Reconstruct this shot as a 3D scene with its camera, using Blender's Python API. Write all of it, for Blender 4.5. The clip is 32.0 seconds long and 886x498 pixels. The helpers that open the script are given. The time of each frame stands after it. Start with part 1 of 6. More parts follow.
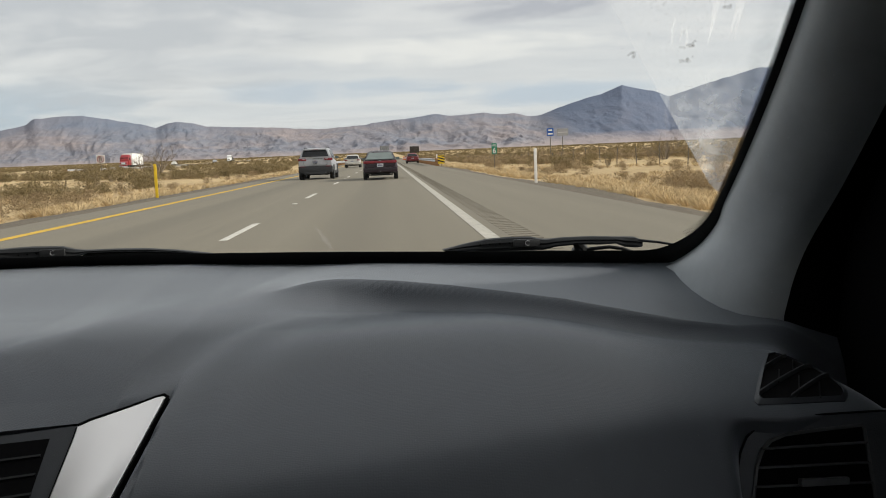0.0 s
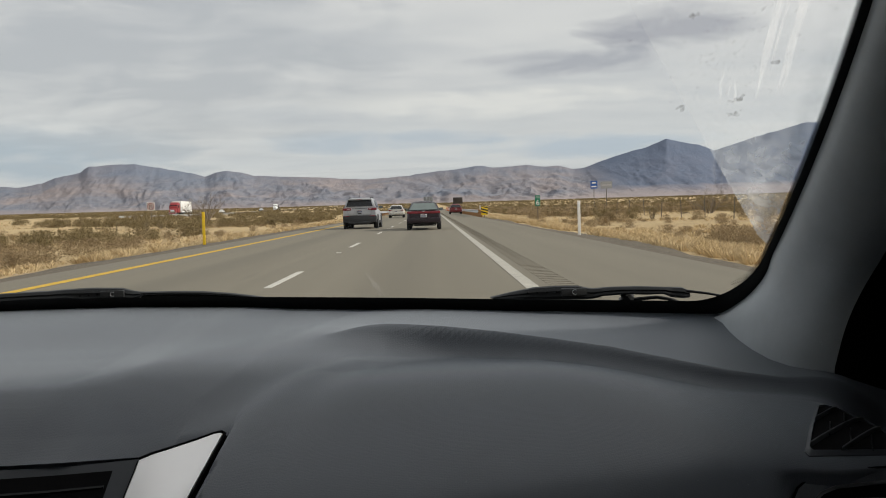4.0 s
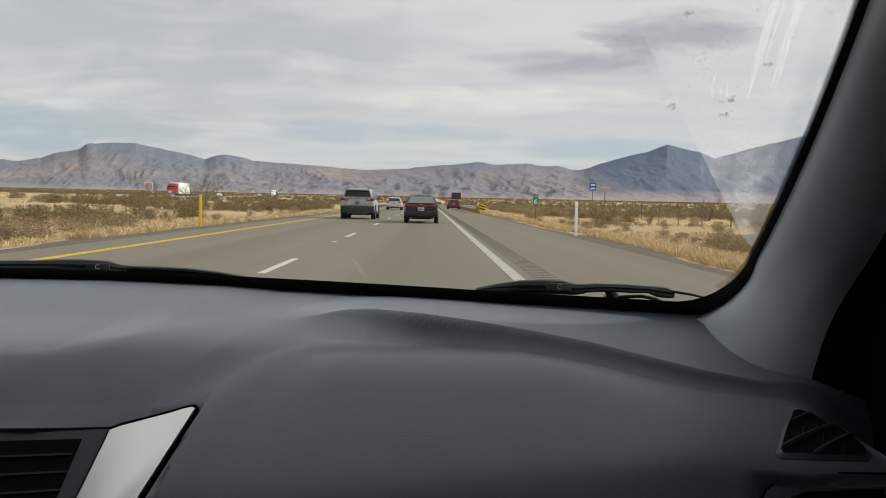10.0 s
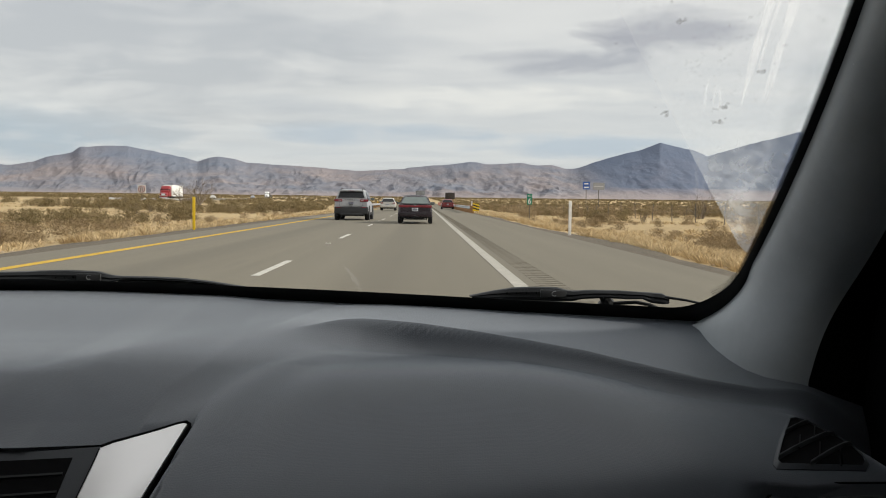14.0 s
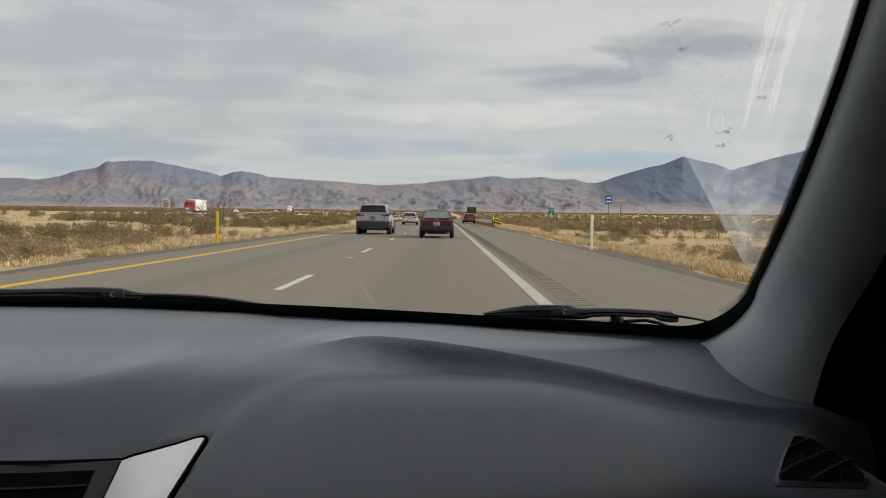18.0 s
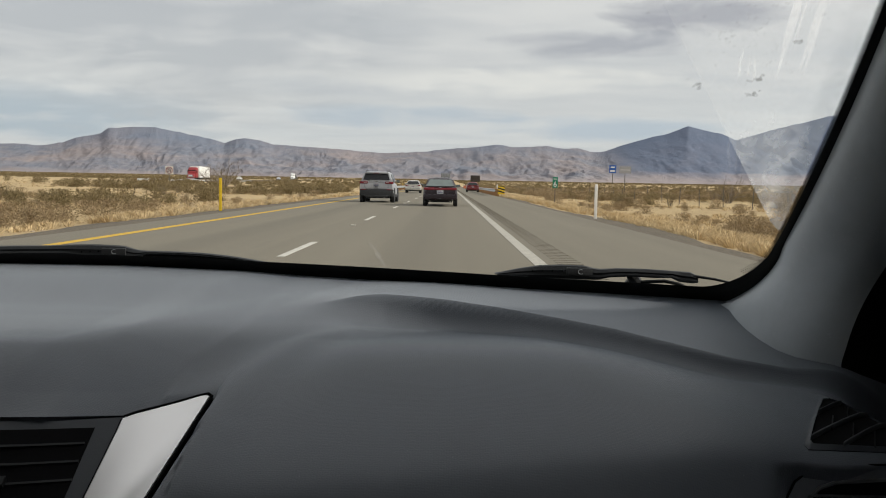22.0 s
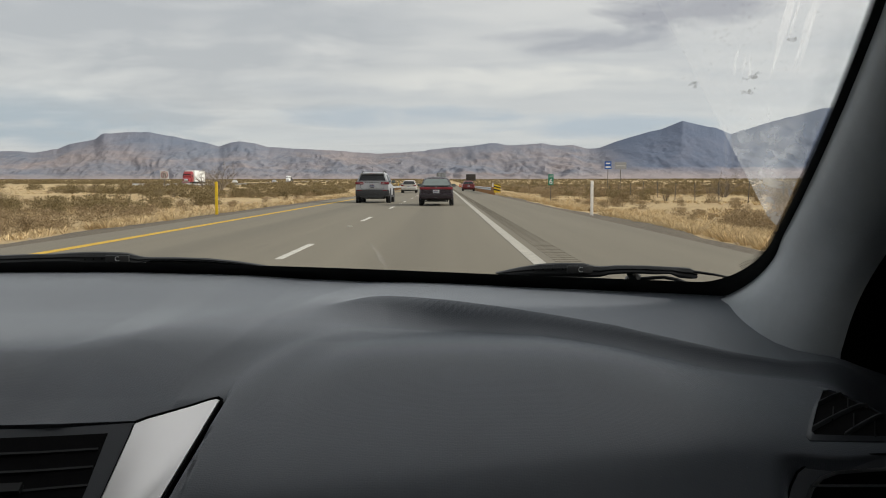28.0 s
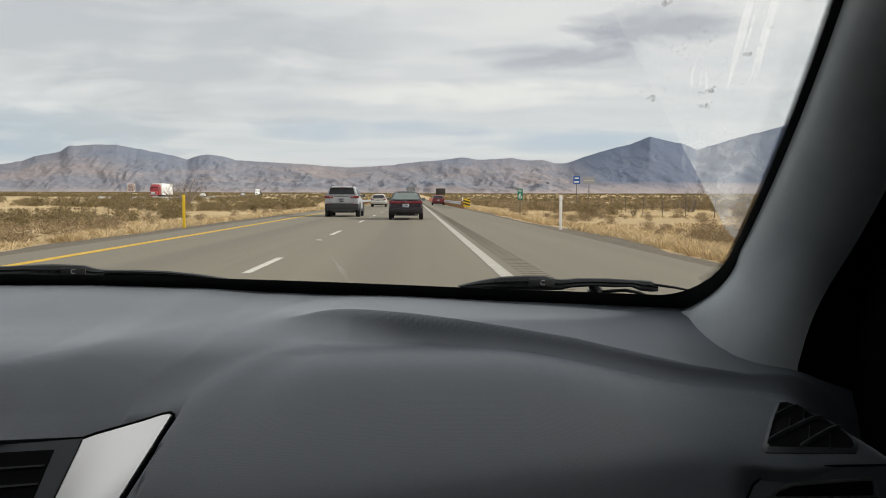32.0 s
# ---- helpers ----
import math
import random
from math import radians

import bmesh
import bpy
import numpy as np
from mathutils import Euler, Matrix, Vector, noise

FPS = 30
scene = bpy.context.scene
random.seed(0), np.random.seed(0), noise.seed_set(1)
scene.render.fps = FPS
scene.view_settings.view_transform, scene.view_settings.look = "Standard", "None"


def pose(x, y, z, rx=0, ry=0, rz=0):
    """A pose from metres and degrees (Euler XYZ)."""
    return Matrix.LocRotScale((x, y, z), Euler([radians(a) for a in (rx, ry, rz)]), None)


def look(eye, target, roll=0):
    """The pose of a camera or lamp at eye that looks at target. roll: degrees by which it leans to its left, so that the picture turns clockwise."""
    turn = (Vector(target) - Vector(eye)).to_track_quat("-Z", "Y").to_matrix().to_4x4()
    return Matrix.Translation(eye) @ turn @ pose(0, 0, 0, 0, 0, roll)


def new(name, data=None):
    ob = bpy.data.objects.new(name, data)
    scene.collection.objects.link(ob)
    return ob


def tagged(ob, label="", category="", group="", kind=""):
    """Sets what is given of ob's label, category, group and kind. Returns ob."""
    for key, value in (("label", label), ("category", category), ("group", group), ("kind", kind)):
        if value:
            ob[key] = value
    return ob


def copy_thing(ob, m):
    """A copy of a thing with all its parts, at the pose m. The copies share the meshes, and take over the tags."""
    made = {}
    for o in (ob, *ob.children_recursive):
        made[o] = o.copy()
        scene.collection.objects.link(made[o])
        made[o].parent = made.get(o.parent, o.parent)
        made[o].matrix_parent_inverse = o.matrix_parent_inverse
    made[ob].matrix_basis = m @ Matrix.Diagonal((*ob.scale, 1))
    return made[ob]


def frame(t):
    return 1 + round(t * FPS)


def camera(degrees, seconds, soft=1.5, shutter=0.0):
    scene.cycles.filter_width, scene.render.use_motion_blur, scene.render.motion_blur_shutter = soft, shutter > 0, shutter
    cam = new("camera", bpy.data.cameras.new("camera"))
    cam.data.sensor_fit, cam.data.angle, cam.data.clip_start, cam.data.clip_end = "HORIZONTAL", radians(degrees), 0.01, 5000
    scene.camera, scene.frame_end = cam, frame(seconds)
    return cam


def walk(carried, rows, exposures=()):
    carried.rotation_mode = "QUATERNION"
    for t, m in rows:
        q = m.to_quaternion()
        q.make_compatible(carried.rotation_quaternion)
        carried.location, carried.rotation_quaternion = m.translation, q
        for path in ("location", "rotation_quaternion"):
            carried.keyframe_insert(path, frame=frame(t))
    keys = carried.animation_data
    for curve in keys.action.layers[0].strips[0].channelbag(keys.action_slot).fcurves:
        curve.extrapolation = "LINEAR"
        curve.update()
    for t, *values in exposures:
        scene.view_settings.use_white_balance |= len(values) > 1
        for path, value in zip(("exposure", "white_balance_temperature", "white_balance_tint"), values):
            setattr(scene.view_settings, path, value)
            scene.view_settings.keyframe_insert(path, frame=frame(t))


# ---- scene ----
cam = camera(53.6, 32.0, soft=1.0)
# seconds, x, y, z, yaw, pitch, roll
ROWS = [
    (0.0, -0.0030, 0.0125, 1.0325, -3.570, -6.148, 2.333),
    (0.5, -0.0139, 0.0124, 1.0319, -3.133, -5.591, 2.802),
    (1.0, -0.0108, 0.0072, 1.0346, -2.476, -4.914, 3.195),
    (1.5, -0.0284, 0.0109, 1.0197, -1.434, -4.843, 2.986),
    (2.0, -0.0245, 0.0110, 1.0165, -1.144, -4.826, 2.384),
    (2.5, -0.0052, 0.0074, 1.0284, -0.733, -4.285, 1.932),
    (3.0, -0.0096, 0.0015, 1.0285, -0.294, -3.937, 1.029),
    (3.5, -0.0110, -0.0071, 1.0311, -0.550, -2.744, 1.356),
    (5.5, -0.0114, 0.0092, 1.0258, -0.842, -2.725, 1.942),
    (6.0, -0.0079, 0.0043, 1.0259, -0.484, -3.079, 1.465),
    (6.5, -0.0067, 0.0001, 1.0294, -0.573, -3.144, 1.474),
    (7.0, -0.0007, -0.0042, 1.0339, -0.957, -3.220, 0.855),
    (7.5, -0.0060, -0.0026, 1.0285, -1.188, -3.273, 0.463),
    (8.0, -0.0070, -0.0009, 1.0250, -1.528, -3.405, -0.195),
    (8.5, -0.0039, -0.0023, 1.0270, -1.835, -3.393, -0.744),
    (9.0, -0.0001, -0.0091, 1.0316, -1.937, -3.026, -0.894),
    (9.5, 0.0024, -0.0099, 1.0323, -1.548, -2.908, -0.935),
    (10.0, -0.0008, -0.0037, 1.0235, -0.876, -3.088, -1.210),
    (10.5, 0.0016, -0.0070, 1.0296, -1.119, -3.260, -1.061),
    (11.0, 0.0009, -0.0058, 1.0274, -1.319, -3.383, -1.340),
    (11.5, -0.0024, -0.0071, 1.0280, -0.817, -3.479, -1.389),
    (12.0, -0.0063, -0.0082, 1.0250, -0.574, -3.411, -1.497),
    (12.5, -0.0029, -0.0078, 1.0291, -0.793, -2.765, -1.425),
    (13.0, -0.0055, -0.0005, 1.0276, -0.960, -2.817, -1.425),
    (13.5, 0.0015, 0.0063, 1.0341, -1.206, -2.989, -0.860),
    (14.0, 0.0001, 0.0021, 1.0319, -1.277, -3.075, -0.682),
    (14.5, -0.0029, 0.0142, 1.0257, -1.382, -3.310, -1.008),
    (16.5, 0.0130, -0.0117, 1.0410, -0.943, -3.747, -1.401),
    (17.0, 0.0148, -0.0197, 1.0433, 0.041, -3.033, -0.937),
    (17.5, 0.0087, -0.0125, 1.0350, 0.281, -2.658, -0.588),
    (18.0, 0.0098, -0.0199, 1.0385, 0.141, -2.167, -0.681),
    (18.5, 0.0047, -0.0149, 1.0341, 0.062, -2.056, -0.741),
    (19.0, 0.0011, -0.0128, 1.0339, -0.041, -2.170, -0.694),
    (19.5, 0.0007, -0.0123, 1.0302, 0.016, -2.316, -0.577),
    (20.0, -0.0011, -0.0110, 1.0303, -0.067, -2.433, -0.502),
    (20.5, 0.0029, 0.0166, 1.0293, -0.190, -4.700, -1.403),
    (21.0, -0.0011, 0.0156, 1.0247, 0.486, -4.605, -1.309),
    (21.5, -0.0033, 0.0184, 1.0195, 0.420, -4.417, -1.276),
    (22.0, 0.0002, 0.0128, 1.0241, 0.365, -4.221, -1.032),
    (22.5, 0.0004, 0.0063, 1.0270, 0.343, -3.951, -0.476),
    (23.0, -0.0011, 0.0107, 1.0231, 0.084, -3.967, -0.399),
    (23.5, -0.0014, 0.0111, 1.0270, 0.079, -4.025, -0.391),
    (24.0, -0.0025, 0.0031, 1.0286, 0.149, -4.106, -0.108),
    (24.5, 0.0010, 0.0067, 1.0287, 0.042, -4.105, 0.108),
    (25.0, -0.0000, 0.0030, 1.0290, 0.001, -4.125, -0.137),
    (25.5, 0.0005, 0.0025, 1.0300, 0.011, -4.193, -0.258),
    (27.5, 0.0057, -0.0028, 1.0357, 0.065, -4.384, -0.216),
    (28.0, -0.0047, 0.0033, 1.0264, 0.085, -4.263, 0.079),
    (28.5, -0.0123, 0.0156, 1.0118, 0.332, -3.915, -0.263),
    (29.0, -0.0013, 0.0064, 1.0226, 0.198, -2.432, -0.205),
    (29.5, 0.0072, 0.0032, 1.0279, 0.121, -1.181, -0.483),
    (30.0, 0.0076, -0.0007, 1.0285, 0.236, -0.940, -0.475),
    (30.5, 0.0101, -0.0055, 1.0287, 0.135, -0.845, -0.348),
    (31.0, 0.0093, -0.0014, 1.0280, -0.168, -0.955, -0.132),
    (31.5, 0.0034, 0.0026, 1.0254, -1.088, -1.980, -0.199),
    (32.0, 0.0044, 0.0079, 1.0246, -1.880, -3.343, -0.134),
]
walk(cam, [(t, pose(x, y, z, 90 + pitch, roll, yaw)) for t, x, y, z, yaw, pitch, roll in ROWS], [(0.0, 0.22), (6.0, -0.05), (7.0, 0.10), (8.0, 0.14), (9.0, 0.08), (12.0, 0.10), (13.0, -0.05), (14.0, 0.18), (17.0, 0.24), (18.0, -0.05), (20.0, -0.08), (21.0, 0.14), (22.0, 0.08), (23.0, 0.0), (28.0, 0.03), (29.0, 0.02), (30.0, -0.25), (31.0, -0.18), (32.0, 0.22)])

# ------------------------------------------------------------------ sky and sun
SUN_EL, SUN_AZ = 27.0, 101.0      # degrees: height, and turn from straight ahead to the right


def node(nt, kind, **kw):
    n = nt.nodes.new(kind)
    for k, v in kw.items():
        if k == "op":
            n.operation = v
        elif k == "blend":
            n.blend_type = v
        elif isinstance(k, str) and k.startswith("i_"):
            n.inputs[k[2:].replace("_", " ")].default_value = v
    return n


def link(nt, a, b):
    nt.links.new(a, b)


def ramp(nt, fac, stops):
    n = nt.nodes.new("ShaderNodeValToRGB")
    els = n.color_ramp.elements
    while len(els) < len(stops):
        els.new(0.5)
    for e, (p, c) in zip(els, stops):
        e.position = p
        e.color = (c[0], c[1], c[2], 1) if not isinstance(c, (int, float)) else (c, c, c, 1)
    nt.links.new(fac, n.inputs[0])
    return n.outputs[0]


def math_node(nt, op, a, b=None, c=None):
    n = nt.nodes.new("ShaderNodeMath")
    n.operation = op
    for i, v in enumerate((a, b, c)):
        if v is None:
            continue
        if isinstance(v, (int, float)):
            n.inputs[i].default_value = v
        else:
            nt.links.new(v, n.inputs[i])
    return n.outputs[0]


def mix_rgb(nt, fac, a, b, blend="MIX"):
    n = nt.nodes.new("ShaderNodeMix")
    n.data_type, n.blend_type = "RGBA", blend
    for i, v in ((0, fac), (6, a), (7, b)):
        if isinstance(v, (int, float)):
            n.inputs[i].default_value = v
        elif isinstance(v, tuple):
            n.inputs[i].default_value = (*v, 1)
        else:
            nt.links.new(v, n.inputs[i])
    return n.outputs[2]


def noise_tex(nt, vec, scale, detail=4.0, rough=0.55, distortion=0.0):
    n = nt.nodes.new("ShaderNodeTexNoise")
    n.inputs["Scale"].default_value = scale
    n.inputs["Detail"].default_value = detail
    n.inputs["Roughness"].default_value = rough
    n.inputs["Distortion"].default_value = distortion
    nt.links.new(vec, n.inputs["Vector"])
    return n.outputs["Fac"]


def mapping(nt, vec, scale=(1, 1, 1), loc=(0, 0, 0), rot=(0, 0, 0)):
    n = nt.nodes.new("ShaderNodeMapping")
    n.inputs["Scale"].default_value = scale
    n.inputs["Location"].default_value = loc
    n.inputs["Rotation"].default_value = rot
    nt.links.new(vec, n.inputs["Vector"])
    return n.outputs[0]


world = bpy.data.worlds.new("overcast_sky")
scene.world = world
world.use_nodes = True
nt = world.node_tree
nt.nodes.clear()
out = nt.nodes.new("ShaderNodeOutputWorld")
bg = nt.nodes.new("ShaderNodeBackground")
sky = nt.nodes.new("ShaderNodeTexSky")
sky.sky_type, sky.sun_disc = "NISHITA", False
sky.sun_elevation, sky.sun_rotation = radians(SUN_EL), radians(SUN_AZ)
sky.air_density, sky.dust_density = 1.0, 2.0
tc = nt.nodes.new("ShaderNodeTexCoord")
sep = nt.nodes.new("ShaderNodeSeparateXYZ")
link(nt, tc.outputs["Generated"], sep.inputs[0])
up = math_node(nt, "MAXIMUM", sep.outputs[2], 0.0)
flat = math_node(nt, "ADD", up, 0.055)
comb = nt.nodes.new("ShaderNodeCombineXYZ")
link(nt, math_node(nt, "DIVIDE", sep.outputs[0], flat), comb.inputs[0])
link(nt, math_node(nt, "DIVIDE", sep.outputs[1], flat), comb.inputs[1])
plane = comb.outputs[0]
big = noise_tex(nt, mapping(nt, plane, (0.35, 0.55, 1), (3.1, 0.4, 0), (0, 0, 0.25)), 1.0, 5, 0.55, 0.6)
fine = noise_tex(nt, mapping(nt, plane, (0.8, 1.6, 1), (0.3, 7.7, 0), (0, 0, -0.2)), 1.3, 6, 0.6, 0.4)
cover = math_node(nt, "ADD", math_node(nt, "MULTIPLY", big, 0.65), math_node(nt, "MULTIPLY", fine, 0.35))
cloud = ramp(nt, cover, [(0.30, (0.54, 0.55, 0.575)), (0.44, (0.63, 0.63, 0.635)), (0.56, (0.715, 0.705, 0.695)), (0.75, (0.78, 0.765, 0.745))])
# long bands of thinner cloud low over the mountains
low = ramp(nt, noise_tex(nt, mapping(nt, tc.outputs["Generated"], (2.2, 2.2, 26)), 1.0, 3, 0.5), [(0.38, 0.0), (0.62, 1.0)])
near_horizon = ramp(nt, up, [(0.03, 1.0), (0.16, 0.0)])
cloud = mix_rgb(nt, math_node(nt, "MULTIPLY", math_node(nt, "MULTIPLY", low, near_horizon), 0.5), cloud, (0.56, 0.605, 0.645))


def cloud_patch(az, el, wide, tall, amount, colour, under):
    """A soft ragged bank of cloud at a bearing and height, in degrees."""
    a, e = radians(az), radians(el)
    x = math_node(nt, "DIVIDE", math_node(nt, "SUBTRACT", math_node(nt, "ARCTAN2", sep.outputs[0], sep.outputs[1]), a), radians(wide))
    y = math_node(nt, "DIVIDE", math_node(nt, "SUBTRACT", math_node(nt, "ARCSINE", sep.outputs[2]), e), radians(tall))
    r = math_node(nt, "ADD", math_node(nt, "MULTIPLY", x, x), math_node(nt, "MULTIPLY", y, y))
    r = math_node(nt, "ADD", r, math_node(nt, "MULTIPLY", math_node(nt, "SUBTRACT", ragged, 0.5), 3.4))
    f = math_node(nt, "MULTIPLY", ramp(nt, r, [(0.0, 1.0), (1.0, 0.0)]), amount)
    return mix_rgb(nt, f, under, colour)


ragged = noise_tex(nt, mapping(nt, tc.outputs["Generated"], (9, 9, 34), (1.7, 0, 0.2), (0, 0.10, 0)), 1.0, 6, 0.6, 0.5)
cloud = cloud_patch(15.0, 10.8, 5.8, 1.4, 0.9, (0.39, 0.39, 0.43), cloud)
cloud = cloud_patch(8.5, 9.0, 7.0, 0.9, 0.85, (0.42, 0.425, 0.465), cloud)
cloud = cloud_patch(-4.0, 4.3, 9.0, 0.8, 0.85, (0.49, 0.545, 0.61), cloud)
cloud = cloud_patch(10.0, 3.8, 9.0, 0.9, 0.8, (0.47, 0.54, 0.62), cloud)
cloud = cloud_patch(-25.0, 3.8, 11.0, 2.0, 0.9, (0.44, 0.505, 0.57), cloud)
cloud = cloud_patch(2.0, 6.6, 15.0, 1.0, 0.8, (0.82, 0.80, 0.765), cloud)
cloud = cloud_patch(-18.0, 10.5, 18.0, 7.0, 0.9, (0.515, 0.525, 0.545), cloud)
blue = nt.nodes.new("ShaderNodeVectorMath")
blue.operation = "SCALE"
link(nt, sky.outputs[0], blue.inputs[0])
blue.inputs["Scale"].default_value = 0.09
mixed = mix_rgb(nt, 0.90, blue.outputs[0], cloud)
link(nt, mixed, bg.inputs["Color"])
bg.inputs["Strength"].default_value = 1.0
link(nt, bg.outputs[0], out.inputs[0])

sun = new("sun", bpy.data.lights.new("sun", "SUN"))
sun.data.energy, sun.data.angle, sun.data.color = 3.2, radians(5), (1.0, 0.93, 0.83)
ce = math.cos(radians(SUN_EL))
toward = Vector((ce * math.sin(radians(SUN_AZ)), ce * math.cos(radians(SUN_AZ)), math.sin(radians(SUN_EL))))
sun.matrix_world = look(toward * 100, (0, 0, 0))

# ------------------------------------------------------------------ materials


def material(name, color, rough=0.6, metal=0.0, spec=0.5, coords="Object"):
    """A principled material; returns it with its tree, shader and coordinate socket."""
    m = bpy.data.materials.new(name)
    m.use_nodes = True
    t = m.node_tree
    b = t.nodes["Principled BSDF"]
    b.inputs["Base Color"].default_value = (*color, 1)
    b.inputs["Roughness"].default_value = rough
    b.inputs["Metallic"].default_value = metal
    b.inputs["Specular IOR Level"].default_value = spec
    c = t.nodes.new("ShaderNodeTexCoord").outputs[coords]
    return m, t, b, c


def bump(t, b, height, strength, distance):
    n = t.nodes.new("ShaderNodeBump")
    n.inputs["Strength"].default_value = strength
    n.inputs["Distance"].default_value = distance
    t.links.new(height, n.inputs["Height"])
    t.links.new(n.outputs[0], b.inputs["Normal"])


def plain(name, color, rough=0.5, metal=0.0, spec=0.5, vary=0.15, scale=8.0, bumpy=0.0, patchy=0.16):
    m, t, b, c = material(name, color, rough, metal, spec)
    f = noise_tex(t, c, scale, 5, 0.6)
    lo = tuple(v * (1 - vary) for v in color)
    hi = tuple(min(1, v * (1 + vary)) for v in color)
    t.links.new(ramp(t, f, [(0.3, lo), (0.7, hi)]), b.inputs["Base Color"])
    f2 = noise_tex(t, c, scale * 7, 3, 0.6)
    r = math_node(t, "MULTIPLY_ADD", f2, patchy, max(0.02, rough - patchy / 2))
    t.links.new(r, b.inputs["Roughness"])
    if bumpy:
        bump(t, b, f2, 0.4, bumpy)
    return m


def make_asphalt():
    m, t, b, c = material("asphalt", (0.15, 0.14, 0.125), 0.9, 0, 0.25)
    grain = noise_tex(t, c, 55, 3, 0.7)
    stain = noise_tex(t, mapping(t, c, (0.35, 0.03, 1)), 1.0, 5, 0.6)
    long = noise_tex(t, mapping(t, c, (1.6, 0.012, 1)), 1.0, 3, 0.5)
    col = ramp(t, stain, [(0.25, (0.148, 0.132, 0.102)), (0.75, (0.245, 0.222, 0.172))])
    col = mix_rgb(t, 0.55, col, ramp(t, long, [(0.3, (0.160, 0.144, 0.111)), (0.7, (0.238, 0.215, 0.167))]))
    col = mix_rgb(t, 0.5, col, ramp(t, grain, [(0.25, (0.13, 0.117, 0.092)), (0.75, (0.295, 0.268, 0.213))]))
    # dark oil and tyre marks, stretched along the lanes
    tar = ramp(t, noise_tex(t, mapping(t, c, (0.9, 0.08, 1), (4, 2, 0)), 1.0, 4, 0.6), [(0.64, 0.0), (0.76, 1.0)])
    col = mix_rgb(t, math_node(t, "MULTIPLY", tar, 0.25), col, (0.10, 0.094, 0.086))
    # darker oil line along the middle of each lane
    sp = t.nodes.new("ShaderNodeSeparateXYZ")
    t.links.new(c, sp.inputs[0])
    for mid_x in (-0.55, -4.1):
        off = math_node(t, "DIVIDE", math_node(t, "SUBTRACT", sp.outputs[0], mid_x), 0.55)
        drip = math_node(t, "MULTIPLY", ramp(t, math_node(t, "MULTIPLY", off, off), [(0.0, 0.26), (1.0, 0.0)]), math_node(t, "ADD", stain, 0.5))
        col = mix_rgb(t, drip, col, (0.105, 0.096, 0.080))
    t.links.new(col, b.inputs["Base Color"])
    bump(t, b, grain, 0.35, 0.01)
    return m


def make_ground():
    m, t, b, c = material("desert_ground", (0.4, 0.33, 0.21), 0.95, 0, 0.1)
    patch = noise_tex(t, mapping(t, c, (0.05, 0.035, 1)), 1.0, 6, 0.6, 0.4)
    grain = noise_tex(t, c, 3.2, 6, 0.7)
    col = ramp(t, patch, [(0.30, (0.33, 0.235, 0.135)), (0.43, (0.485, 0.36, 0.188)), (0.56, (0.61, 0.465, 0.245)), (0.75, (0.65, 0.505, 0.288))])
    col = mix_rgb(t, 0.45, col, ramp(t, grain, [(0.3, (0.26, 0.185, 0.11)), (0.7, (0.62, 0.49, 0.315))]))
    t.links.new(col, b.inputs["Base Color"])
    bump(t, b, grain, 0.6, 0.08)
    return m


def make_gravel():
    m, t, b, c = material("verge_gravel", (0.2, 0.18, 0.15), 0.95, 0, 0.15)
    g = noise_tex(t, c, 18, 5, 0.75)
    w = noise_tex(t, c, 1.1, 4, 0.6)
    col = mix_rgb(t, w, ramp(t, g, [(0.3, (0.07, 0.062, 0.05)), (0.7, (0.19, 0.168, 0.14))]), ramp(t, g, [(0.3, (0.115, 0.097, 0.072)), (0.7, (0.27, 0.23, 0.18))]))
    t.links.new(col, b.inputs["Base Color"])
    bump(t, b, g, 0.7, 0.03)
    return m


